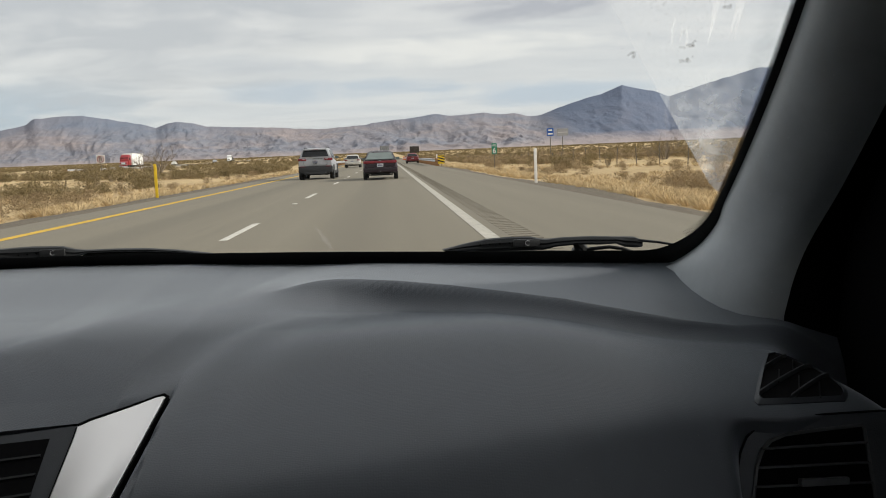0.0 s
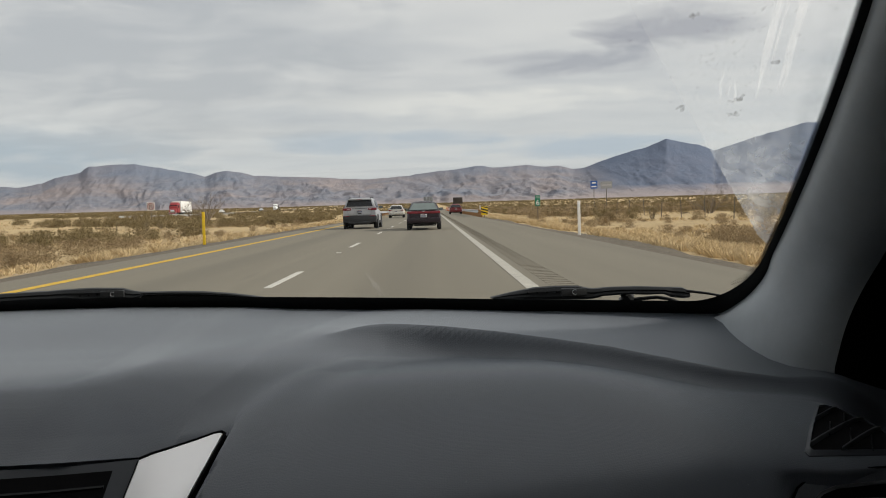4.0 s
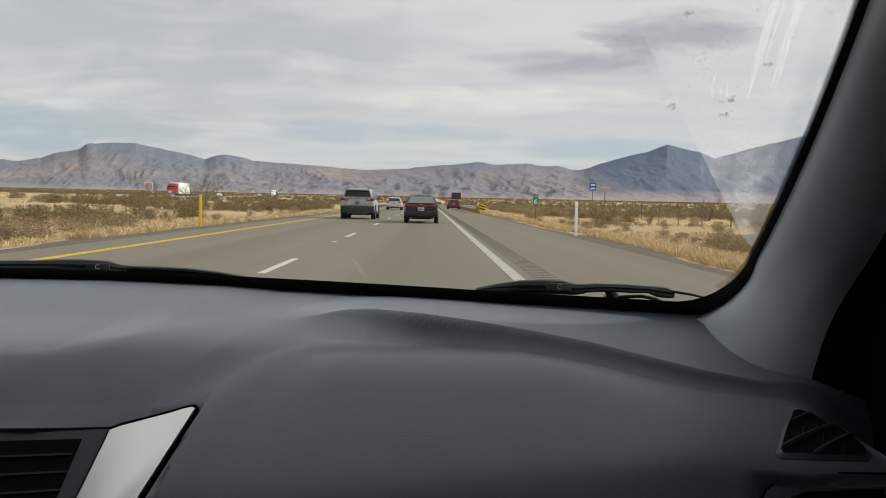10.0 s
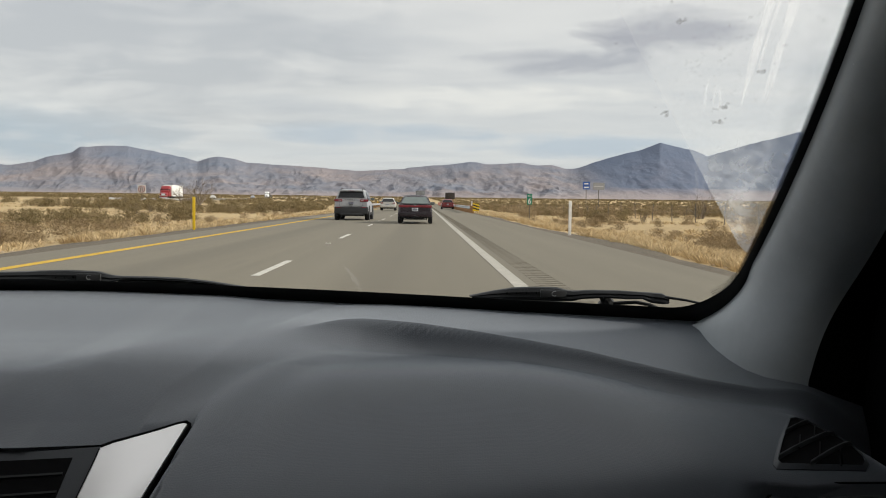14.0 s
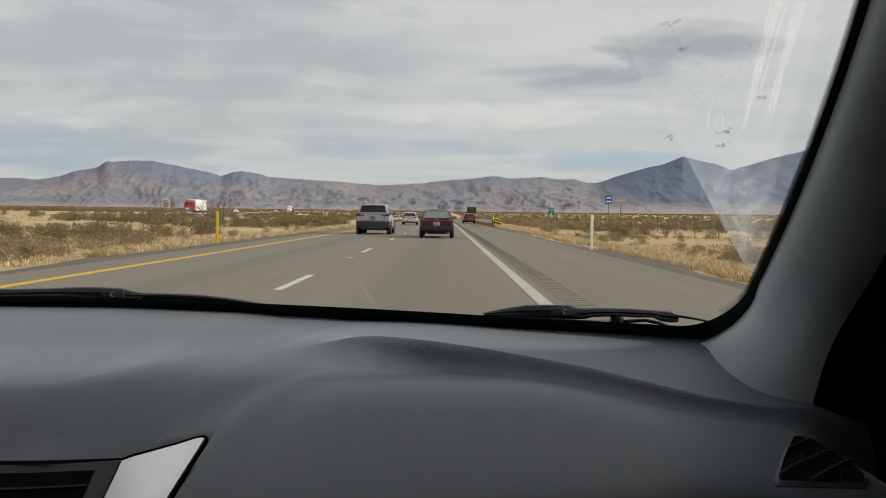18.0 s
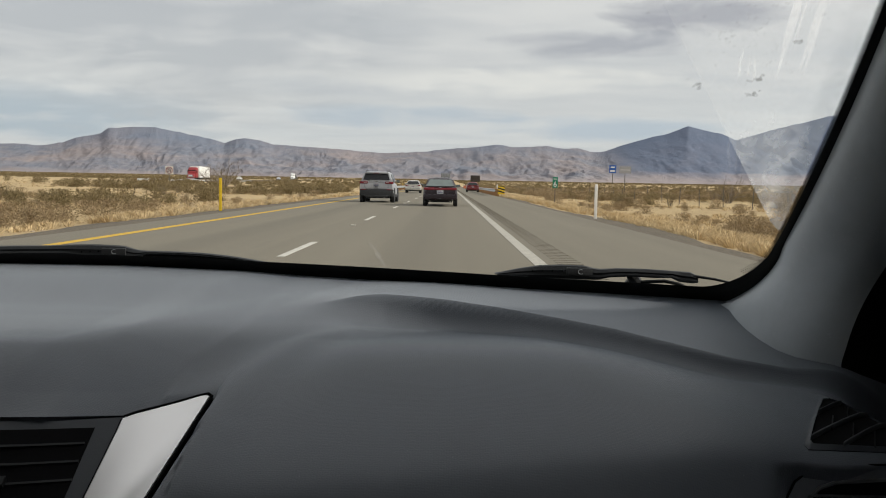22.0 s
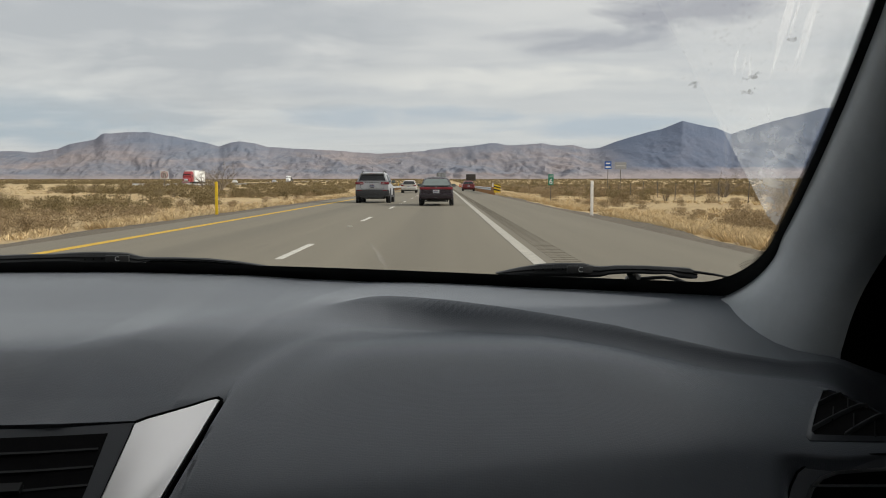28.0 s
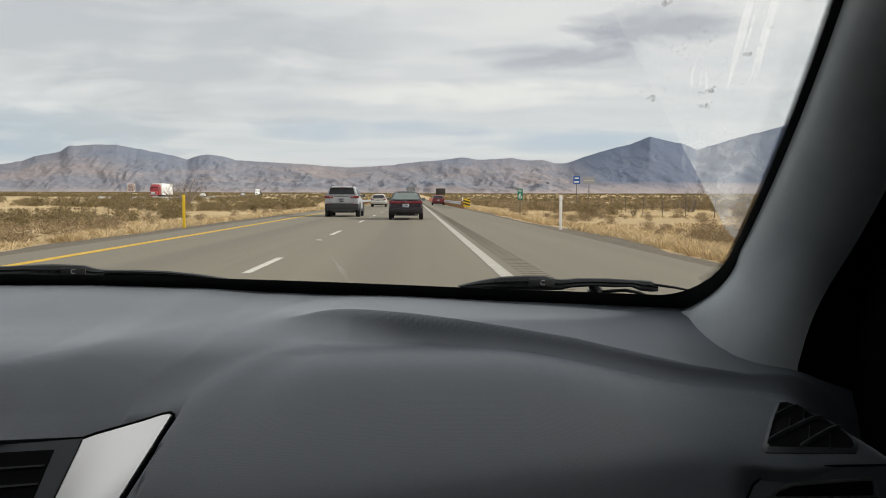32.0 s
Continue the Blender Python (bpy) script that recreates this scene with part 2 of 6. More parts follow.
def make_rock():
    m, t, b, c = material("hazed_mountain_rock", (0.3, 0.26, 0.26), 0.95, 0, 0.1)
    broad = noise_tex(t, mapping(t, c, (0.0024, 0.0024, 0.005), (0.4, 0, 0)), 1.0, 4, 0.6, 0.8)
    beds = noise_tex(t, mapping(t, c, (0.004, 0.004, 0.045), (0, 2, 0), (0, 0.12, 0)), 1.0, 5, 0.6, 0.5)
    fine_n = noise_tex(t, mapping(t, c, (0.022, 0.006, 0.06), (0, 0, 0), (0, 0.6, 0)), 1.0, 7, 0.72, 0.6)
    # blue distance haze and pinkish sunlit facets are put into these tones
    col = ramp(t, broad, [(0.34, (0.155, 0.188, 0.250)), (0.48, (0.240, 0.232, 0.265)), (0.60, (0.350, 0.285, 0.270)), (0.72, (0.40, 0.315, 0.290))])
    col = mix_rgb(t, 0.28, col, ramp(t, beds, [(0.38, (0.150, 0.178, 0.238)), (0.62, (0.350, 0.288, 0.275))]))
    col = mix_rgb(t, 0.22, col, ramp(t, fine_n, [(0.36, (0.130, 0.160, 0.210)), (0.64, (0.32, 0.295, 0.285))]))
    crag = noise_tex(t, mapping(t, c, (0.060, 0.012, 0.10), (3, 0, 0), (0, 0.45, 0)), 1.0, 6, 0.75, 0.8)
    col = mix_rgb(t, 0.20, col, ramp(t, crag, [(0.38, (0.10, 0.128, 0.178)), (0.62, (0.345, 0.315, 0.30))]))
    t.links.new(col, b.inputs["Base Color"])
    # pale gravel fans along the foot of the range
    sp = t.nodes.new("ShaderNodeSeparateXYZ")
    t.links.new(c, sp.inputs[0])
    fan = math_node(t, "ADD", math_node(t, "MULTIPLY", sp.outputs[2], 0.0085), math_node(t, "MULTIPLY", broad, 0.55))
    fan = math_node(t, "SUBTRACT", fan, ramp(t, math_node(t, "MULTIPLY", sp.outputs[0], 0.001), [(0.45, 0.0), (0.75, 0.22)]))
    # bluer towards the crests: more haze painted into the rock colour
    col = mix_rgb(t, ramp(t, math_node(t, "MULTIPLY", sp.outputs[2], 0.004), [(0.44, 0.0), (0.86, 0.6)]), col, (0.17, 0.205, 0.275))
    # cloud shadow on the eastern massif, put into its colour as a darker blue
    cloud_shade = math_node(t, "ADD", math_node(t, "MULTIPLY", sp.outputs[0], 0.0008), math_node(t, "MULTIPLY", broad, 0.175))
    col = mix_rgb(t, ramp(t, cloud_shade, [(0.62, 0.0), (0.74, 0.75)]), col, (0.117, 0.150, 0.222))
    col = mix_rgb(t, ramp(t, fan, [(0.36, 0.75), (0.60, 0.0)]), col, (0.40, 0.34, 0.325))
    t.links.new(col, b.inputs["Base Color"])
    bump(t, b, math_node(t, "ADD", fine_n, math_node(t, "MULTIPLY", crag, 0.5)), 0.6, 10.0)
    return m


def make_scrub(name, a, bcol, island=0.5):
    m, t, b, c = material(name, a, 0.9, 0, 0.1)
    geo = t.nodes.new("ShaderNodeNewGeometry")
    f = noise_tex(t, c, 0.45, 3, 0.6)
    col = ramp(t, f, [(0.3, a), (0.7, bcol)])
    r = ramp(t, geo.outputs["Random Per Island"], [(0.0, tuple(v * (1 - island) for v in a)), (1.0, tuple(min(1, v * (1 + island)) for v in bcol))])
    t.links.new(mix_rgb(t, 0.55, col, r), b.inputs["Base Color"])
    tr = t.nodes.new("ShaderNodeBsdfTranslucent")
    t.links.new(mix_rgb(t, 0.55, col, r), tr.inputs[0])
    mx = t.nodes.new("ShaderNodeMixShader")
    mx.inputs[0].default_value = 0.25
    o = t.nodes["Material Output"]
    t.links.new(b.outputs[0], mx.inputs[1])
    t.links.new(tr.outputs[0], mx.inputs[2])
    t.links.new(mx.outputs[0], o.inputs[0])
    return m


def make_dash(name, color, rough, grain=800.0, depth=0.0005, sheen=0.9, spec=0.45, weave=0.0):
    """Moulded soft plastic with a fine pebbled grain and a little dust."""
    m, t, b, c = material(name, color, rough, 0, spec)
    v = t.nodes.new("ShaderNodeTexVoronoi")
    v.inputs["Scale"].default_value = grain
    t.links.new(c, v.inputs["Vector"])
    sx = t.nodes.new("ShaderNodeSeparateXYZ")
    t.links.new(c, sx.inputs[0])
    across = math_node(t, "SINE", math_node(t, "MULTIPLY", math_node(t, "ADD", sx.outputs[0], sx.outputs[1]), 1900.0))
    along = math_node(t, "SINE", math_node(t, "MULTIPLY", math_node(t, "SUBTRACT", sx.outputs[0], sx.outputs[1]), 1900.0))
    height = math_node(t, "MULTIPLY_ADD", math_node(t, "MULTIPLY", across, along), weave, v.outputs["Distance"])
    dust = noise_tex(t, c, 9, 5, 0.65)
    speck = noise_tex(t, c, 420, 2, 0.5)
    col = ramp(t, dust, [(0.3, tuple(x * 0.88 for x in color)), (0.7, tuple(x * 1.15 for x in color))])
    col = mix_rgb(t, math_node(t, "MULTIPLY", ramp(t, speck, [(0.72, 0.0), (0.78, 1.0)]), 0.35), col, tuple(min(1, 2.2 * x + 0.01) for x in color))
    t.links.new(col, b.inputs["Base Color"])
    t.links.new(math_node(t, "MULTIPLY_ADD", dust, 0.14, rough - 0.07), b.inputs["Roughness"])
    b.inputs["Sheen Weight"].default_value = sheen
    b.inputs["Sheen Roughness"].default_value = 0.25
    b.inputs["Sheen Tint"].default_value = (0.82, 0.90, 0.985, 1)
    bump(t, b, height, 0.22, depth)
    return m


def make_glass(name="windscreen_glass", tint=(0.955, 0.975, 0.965)):
    """A clear pane: it lets light straight through and mirrors a little."""
    m = bpy.data.materials.new(name)
    m.use_nodes = True
    t = m.node_tree
    t.nodes.clear()
    o = t.nodes.new("ShaderNodeOutputMaterial")
    a = t.nodes.new("ShaderNodeBsdfTransparent")
    a.inputs[0].default_value = (*tint, 1)
    g = t.nodes.new("ShaderNodeBsdfGlossy")
    g.inputs["Roughness"].default_value = 0.02
    x = t.nodes.new("ShaderNodeMixShader")
    x.inputs[0].default_value = 0.02
    t.links.new(a.outputs[0], x.inputs[1])
    t.links.new(g.outputs[0], x.inputs[2])
    t.links.new(x.outputs[0], o.inputs[0])
    return m


def make_film(name, amount, stretch, lo, hi, colour=(0.78, 0.80, 0.80), thin_above=9.0):
    """Dried road dust on the glass, thicker in streaks."""
    m = bpy.data.materials.new(name)
    m.use_nodes = True
    t = m.node_tree
    t.nodes.clear()
    o = t.nodes.new("ShaderNodeOutputMaterial")
    a = t.nodes.new("ShaderNodeBsdfTransparent")
    d = t.nodes.new("ShaderNodeBsdfTranslucent")
    d.inputs[0].default_value = (*colour, 1)
    x = t.nodes.new("ShaderNodeMixShader")
    c = t.nodes.new("ShaderNodeTexCoord").outputs["Object"]
    n1 = noise_tex(t, mapping(t, c, stretch, (0.2, 0, 0), (0, 0.35, 0)), 1.0, 5, 0.65, 0.4)
    f = math_node(t, "MULTIPLY", ramp(t, n1, [(lo, 0.35), (hi, 1.0)]), amount)
    hz = t.nodes.new("ShaderNodeSeparateXYZ")
    t.links.new(c, hz.inputs[0])
    # thinned upwards so its edge vanishes against the sky from the camera
    sky_fade = ramp(t, math_node(t, "SUBTRACT", hz.outputs[2], thin_above), [(0.0, 1.0), (0.09, 0.35)])
    f = math_node(t, "MULTIPLY", f, sky_fade)
    t.links.new(f, x.inputs[0])
    t.links.new(a.outputs[0], x.inputs[1])
    t.links.new(d.outputs[0], x.inputs[2])
    t.links.new(x.outputs[0], o.inputs[0])
    return m


M_ASPHALT, M_GROUND, M_GRAVEL, M_ROCK = make_asphalt(), make_ground(), make_gravel(), make_rock()
M_YELLOW = plain("yellow_road_paint", (0.62, 0.40, 0.06), 0.8, 0, 0.2, 0.25, 6)
M_WHITE = plain("white_road_paint", (0.56, 0.54, 0.49), 0.8, 0, 0.2, 0.18, 5)
M_EDGE = plain("worn_white_road_paint", (0.44, 0.42, 0.37), 0.85, 0, 0.2, 0.22, 4)
M_GROOVE = plain("worn_groove_asphalt", (0.20, 0.18, 0.145), 0.95, 0, 0.1, 0.3, 12)
M_SHRUB = make_scrub("olive_creosote_leaf", (0.165, 0.130, 0.068), (0.265, 0.205, 0.112), 0.3)
M_DRYSHRUB = make_scrub("dry_brown_scrub", (0.25, 0.185, 0.110), (0.37, 0.285, 0.175), 0.3)
M_GRASS = make_scrub("dry_straw_grass", (0.44, 0.325, 0.180), (0.64, 0.505, 0.305), 0.4)
M_TWIG = make_scrub("grey_bare_twig", (0.17, 0.14, 0.11), (0.27, 0.225, 0.18), 0.3)
M_RAIL = plain("galvanised_steel", (0.52, 0.54, 0.55), 0.45, 0.6, 0.5, 0.12, 3)
M_POST = plain("weathered_wood_post", (0.30, 0.17, 0.085), 0.85, 0, 0.2, 0.3, 6, 0.01)
M_YPOST = plain("yellow_plastic_post", (0.75, 0.50, 0.02), 0.5, 0, 0.4, 0.1, 9)
M_WPOST = plain("white_plastic_post", (0.78, 0.75, 0.70), 0.5, 0, 0.4, 0.1, 9)
M_BLACK = plain("black_paint", (0.02, 0.02, 0.02), 0.6, 0, 0.3, 0.2, 9)
M_TYRE = plain("tyre_rubber", (0.022, 0.022, 0.022), 0.85, 0, 0.3, 0.3, 14)
M_RIM = plain("alloy_rim", (0.55, 0.56, 0.58), 0.35, 0.8, 0.5, 0.1, 10)
M_SILVER = plain("silver_car_paint", (0.375, 0.385, 0.41), 0.35, 0.25, 0.5, 0.06, 2)
M_DARKCAR = plain("black_cherry_car_paint", (0.022, 0.014, 0.019), 0.28, 0.0, 0.35, 0.15, 2)
M_PALECAR = plain("champagne_car_paint", (0.56, 0.54, 0.50), 0.35, 0.3, 0.5, 0.06, 2)
M_REDCAR = plain("maroon_car_paint", (0.17, 0.022, 0.024), 0.3, 0.1, 0.5, 0.1, 2)
M_REDTRUCK = plain("red_truck_paint", (0.26, 0.022, 0.026), 0.4, 0, 0.5, 0.1, 2)
M_WTRAILER = plain("white_trailer_skin", (0.78, 0.78, 0.77), 0.5, 0, 0.4, 0.05, 1)
M_GTRAILER = plain("grey_trailer_door", (0.20, 0.205, 0.21), 0.5, 0, 0.4, 0.1, 1)
M_CARGLASS = plain("tinted_car_glass", (0.012, 0.013, 0.015), 0.10, 0, 0.3, 0.2, 2)
# the pale base colour paints the sky's reflection into the glass
M_REARGLASS = plain("rear_glass_sky_tone", (0.115, 0.145, 0.138), 0.10, 0, 0.9, 0.2, 2)
M_LAMP = plain("red_lamp_lens", (0.17, 0.012, 0.020), 0.25, 0, 0.6, 0.15, 14)
M_CLEARLAMP = plain("clear_lamp_lens", (0.50, 0.42, 0.42), 0.2, 0, 0.6, 0.15, 14)
M_PLATE = plain("number_plate_white", (0.50, 0.51, 0.54), 0.5, 0, 0.4, 0.05, 20)
M_GREYPLATE = plain("grey_paper_plate", (0.30, 0.305, 0.32), 0.6, 0, 0.4, 0.05, 20)
M_INK = plain("dark_blue_ink", (0.03, 0.04, 0.10), 0.6, 0, 0.3, 0.1, 20)
M_PLASTIC = plain("grey_black_bumper_plastic", (0.022, 0.023, 0.025), 0.6, 0, 0.4, 0.15, 6)
M_CHROME = plain("bright_chrome", (0.72, 0.72, 0.72), 0.15, 1.0, 0.5, 0.03, 9)
M_DASH = make_dash("dash_soft_plastic", (0.087, 0.0985, 0.115), 0.50, sheen=0.62, spec=0.55, weave=0.22)
M_PILLAR = make_dash("pillar_grey_plastic", (0.365, 0.395, 0.415), 0.6, 1500, 0.0003, 0.2)
# near-black colour stands in for the shade to the right of the pillar
M_SHADETRIM = make_dash("door_trim_shade_black", (0.003, 0.003, 0.0035), 0.85, 900, 0.0003, 0.0, 0.06)
# near-black that paints the shade inside openings, holes and gaps
M_VENT = plain("hollow_shade_black", (0.004, 0.004, 0.0045), 0.8, 0, 0.08, 0.2, 60)
M_SLAT = plain("vent_slat_plastic", (0.008, 0.009, 0.010), 0.45, 0, 0.3, 0.15, 60)
# lighter copy of the slat plastic: colour makes up for weak light there
M_SIDESLAT = plain("lightened_vent_slat", (0.055, 0.060, 0.066), 0.4, 0, 0.5, 0.15, 60)
M_TAB = plain("satin_grey_tab", (0.13, 0.137, 0.145), 0.35, 0.3, 0.5, 0.1, 60)
M_BAR = plain("grille_bar_plastic", (0.075, 0.08, 0.087), 0.5, 0, 0.4, 0.1, 60)
M_STACK = make_dash("centre_stack_plastic", (0.040, 0.045, 0.053), 0.5, 1300, 0.0003, 0.25)
M_TRIM = plain("satin_silver_trim", (0.95, 0.93, 0.92), 0.42, 0.80, 0.5, 0.02, 8, 0.0, 0.03)
M_WIPER = plain("wiper_black", (0.007, 0.008, 0.009), 0.5, 0, 0.35, 0.3, 40)
M_FRIT = plain("black_ceramic_border", (0.006, 0.006, 0.006), 0.6, 0, 0.3, 0.2, 40)
M_GLASS = make_glass()
# dark panes for unseen windows, added to cut the light from side and rear
M_SIDEGLASS = make_glass("side_dimming_pane", (0.32, 0.335, 0.33))
M_TINT = make_glass("rear_dimming_pane", (0.12, 0.126, 0.124))
M_FILM = make_film("dust_film", 0.48, (60, 60, 9), 0.35, 0.75, (0.70, 0.735, 0.755), 1.06)
M_STREAK = make_film("dried_streak", 0.24, (60, 60, 40), 0.30, 0.62, (1.0, 1.0, 0.98))
M_SMEAR = make_film("wiped_smear", 0.065, (60, 60, 40), 0.30, 0.62, (0.9, 0.9, 0.88))
M_SMUDGE = make_film("grey_smudge", 0.34, (300, 300, 300), 0.35, 0.65, (0.16, 0.16, 0.155))
M_FLECK = make_film("dried_fleck", 0.13, (300, 300, 300), 0.3, 0.7, (0.34, 0.34, 0.33))
M_CABIN = plain("grey_seat_fabric", (0.11, 0.115, 0.12), 0.95, 0, 0.1, 0.1, 40)
# kept pale as an unseen reflector that brightens dash and silver strip
M_HEADLINER = plain("pale_bounce_headliner", (0.74, 0.75, 0.76), 0.95, 0, 0.1, 0.1, 30)
M_BLUESIGN = plain("blue_sign_sheet", (0.02, 0.09, 0.36), 0.5, 0, 0.4, 0.08, 4)
M_GREENSIGN = plain("green_sign_sheet", (0.01, 0.20, 0.12), 0.5, 0, 0.4, 0.08, 4)
M_SIGNWHITE = plain("white_sign_sheet", (0.75, 0.75, 0.74), 0.5, 0, 0.4, 0.05, 4)
M_ORANGE = plain("orange_barrel", (0.80, 0.17, 0.02), 0.55, 0, 0.4, 0.1, 6)
M_STEELPOST = plain("dull_steel_post", (0.16, 0.14, 0.12), 0.7, 0.3, 0.3, 0.2, 6)
M_LEDBOARD = plain("dark_message_panel", (0.03, 0.024, 0.02), 0.5, 0, 0.4, 0.2, 6)
M_STONE = plain("pale_desert_stone", (0.42, 0.35, 0.27), 0.95, 0, 0.1, 0.25, 9, 0.02)

# ------------------------------------------------------------------ mesh helpers


def part(name, geo, mat, parent=None, label="", smooth=True, sharp=38):
    """One mesh object from (verts, faces), under a thing or a part."""
    me = bpy.data.meshes.new(name)
    me.from_pydata([tuple(map(float, v)) for v in geo[0]], [], [tuple(int(i) for i in f) for f in geo[1]])
    me.validate()
    me.materials.append(mat)
    if smooth:
        me.shade_smooth()
        me.set_sharp_from_angle(angle=radians(sharp))
    ob = new(name, me)
    if parent is not None:
        ob.parent = parent
    return tagged(ob, label) if label else ob


def thing(name, label, category, group="", kind="", at=None):
    ob = tagged(new(name), label, category, group, kind)
    if at is not None:
        ob.matrix_basis = at
    return ob


def join(*geos):
    vs, fs = [], []
    for v, f in geos:
        n = len(vs)
        vs.extend(v)
        fs.extend([tuple(i + n for i in q) for q in f])
    return vs, fs


def moved(geo, m):
    return [m @ Vector(v) for v in geo[0]], geo[1]


def block(x0, x1, y0, y1, z0, z1, r=0.0):
    """A box, with its upright and lying edges cut back by r."""
    if r <= 0:
        v = [(x, y, z) for z in (z0, z1) for y in (y0, y1) for x in (x0, x1)]
        return v, [(0, 2, 3, 1), (4, 5, 7, 6), (0, 1, 5, 4), (2, 6, 7, 3), (0, 4, 6, 2), (1, 3, 7, 5)]
    bm = bmesh.new()
    bmesh.ops.create_cube(bm, size=1)
    for v in bm.verts:
        v.co = Vector((x0 if v.co.x < 0 else x1, y0 if v.co.y < 0 else y1, z0 if v.co.z < 0 else z1))
    bmesh.ops.bevel(bm, geom=list(bm.edges), offset=r, segments=2, profile=0.6, affect="EDGES")
    bm.verts.index_update()
    g = [v.co.copy() for v in bm.verts], [tuple(v.index for v in f.verts) for f in bm.faces]
    bm.free()
    return g


def loft(rings, closed=True, caps=True):
    """Skin between rings with the same number of points."""
    n = len(rings[0])
    vs = [p for ring in rings for p in ring]
    fs = []
    for i in range(len(rings) - 1):
        for j in range(n if closed else n - 1):
            a, b = i * n + j, i * n + (j + 1) % n
            fs.append((a, b, b + n, a + n))
    if caps and closed:
        fs.append(tuple(reversed(range(n))))
        fs.append(tuple((len(rings) - 1) * n + k for k in range(n)))
    return vs, fs


def tube(path, radius, sides=8):
    pts = [Vector(p) for p in path]
    rings = []
    for i, p in enumerate(pts):
        d = (pts[min(i + 1, len(pts) - 1)] - pts[max(i - 1, 0)]).normalized()
        a = d.cross(Vector((0.13, 0.31, 0.94))).normalized()
        b = d.cross(a)
        r = radius[i] if isinstance(radius, (list, tuple)) else radius
        rings.append([p + (a * math.cos(2 * math.pi * k / sides) + b * math.sin(2 * math.pi * k / sides)) * r for k in range(sides)])
    return loft(rings)


def lathe(profile, sides=20):
    """Turns (radius, x) pairs round the x axis."""
    rings = [[(x, r * math.cos(2 * math.pi * k / sides), r * math.sin(2 * math.pi * k / sides)) for k in range(sides)] for r, x in profile]
    return loft(rings)


def prism(outline, depth, axis="y"):
    """A plate with the outline (x, z), from y = 0 to y = depth."""
    n = len(outline)
    v = [(x, 0, z) for x, z in outline] + [(x, depth, z) for x, z in outline]
    f = [tuple(range(n)), tuple(reversed(range(n, 2 * n)))]
    f += [(i, i + n, (i + 1) % n + n, (i + 1) % n) for i in range(n)]
    return v, f


def quad_plate(a, b, c, d, t=0.012):
    """A thin pane on four corners, pushed out along its normal."""
    a, b, c, d = map(Vector, (a, b, c, d))
    n = (b - a).cross(d - a).normalized() * t
    return loft([[a, b, c, d], [a + n, b + n, c + n, d + n]])


def smoothstep(a, b, x):
    t = np.clip((x - a) / (b - a), 0, 1)
    return t * t * (3 - 2 * t)


def grid_faces(nu, nv):
    """Quads of a grid whose vertex (i, j) has the index i * nv + j."""
    i, j = np.meshgrid(np.arange(nu - 1), np.arange(nv - 1), indexing="ij")
    a = (i * nv + j).ravel()
    return np.stack([a, a + nv, a + nv + 1, a + 1], 1)


# ------------------------------------------------------------------ ground, road, mountains
ROAD_L, ROAD_R = -7.15, 4.45


def wave(x, y):
    """Gentle unevenness of the desert floor."""
    return 0.10 * np.sin(x * 0.31 + 1.3 * np.sin(y * 0.11)) + 0.08 * np.sin(y * 0.23 + x * 0.17) + 0.25 * np.sin(x * 0.043 + 0.7) * np.sin(y * 0.031)


def rise(y):
    """The plain climbs slowly towards the mountains."""
    d = np.maximum(0, y - 260)
    return 0.0058 * d * d / (d + 180)


def ground_z(x, y):
    x, y = np.asarray(x, float), np.asarray(y, float)
    out_l, out_r = np.maximum(0, ROAD_L - x), np.maximum(0, x - ROAD_R)
    d = out_l + out_r
    z = -0.10 - 0.22 * smoothstep(0.2, 5, d)
    z = z + smoothstep(2, 14, d) * wave(x, y)
    z = z + 0.021 * np.maximum(0, out_l - 14) * (out_l < 75) + 0.021 * 61 * (out_l >= 75)
    z = z + 0.004 * np.maximum(0, out_r - 20) * (out_r < 200) + 0.72 * (out_r >= 200)
    return np.where(d <= 0.02, -0.16, z) + rise(np.hypot(x * 0.7, np.maximum(y, 0)))


def spaced(near, far, n, power=3.0):
    t = np.linspace(0, 1, n)
    return near + (far - near) * t ** power


xs = np.concatenate([-spaced(-ROAD_L + 0.02, 4600, 90)[::-1], [-6, -3, 0, 2, 3.6], spaced(ROAD_R + 0.02, 4600, 90)])
ys = np.concatenate([-spaced(14, 600, 14)[::-1], np.arange(-12, 60, 1.0), spaced(61, 4300, 110, 2.6)])
gx, gy = np.meshgrid(xs, ys, indexing="ij")
ground = part("ground", (np.stack([gx, gy, ground_z(gx, gy)], -1).reshape(-1, 3), grid_faces(len(xs), len(ys))), M_GROUND)
tagged(ground, "pale tan desert plain with dry grass and scrub", "ground", kind="structure")

ry = np.concatenate([np.arange(-60, 260, 8.0), np.arange(260, 2400, 20.0)])


def ribbon(x0, x1, z0, y=ry):
    """A flat strip along the road, draped over its slope."""
    z = rise(y) + z0
    return loft([[(x0, a, b), (x1, a, b)] for a, b in zip(y, z)], closed=False)


def slab(x0, x1, ztop, thick, y=ry):
    z = rise(y) + ztop
    return loft([[(x0 - 0.05, a, b - thick), (x0, a, b), (x1, a, b), (x1 + 0.05, a, b - thick)] for a, b in zip(y, z)], closed=False)


road = thing("road", "grey-tan asphalt highway with two lanes and a wide shoulder", "road", kind="structure")
part("carriageway", slab(ROAD_L, ROAD_R, 0.0, 0.25), M_ASPHALT, road)
part("yellow_edge_line", ribbon(-6.11, -5.89, 0.004), M_YELLOW, road, "solid yellow painted edge line")
part("white_edge_line", ribbon(1.13, 1.31, 0.004), M_EDGE, road, "solid white painted edge line")
dash_line = part("lane_dash", block(-0.055, 0.055, 0, 3.05, 0.001, 0.005), M_WHITE, road)
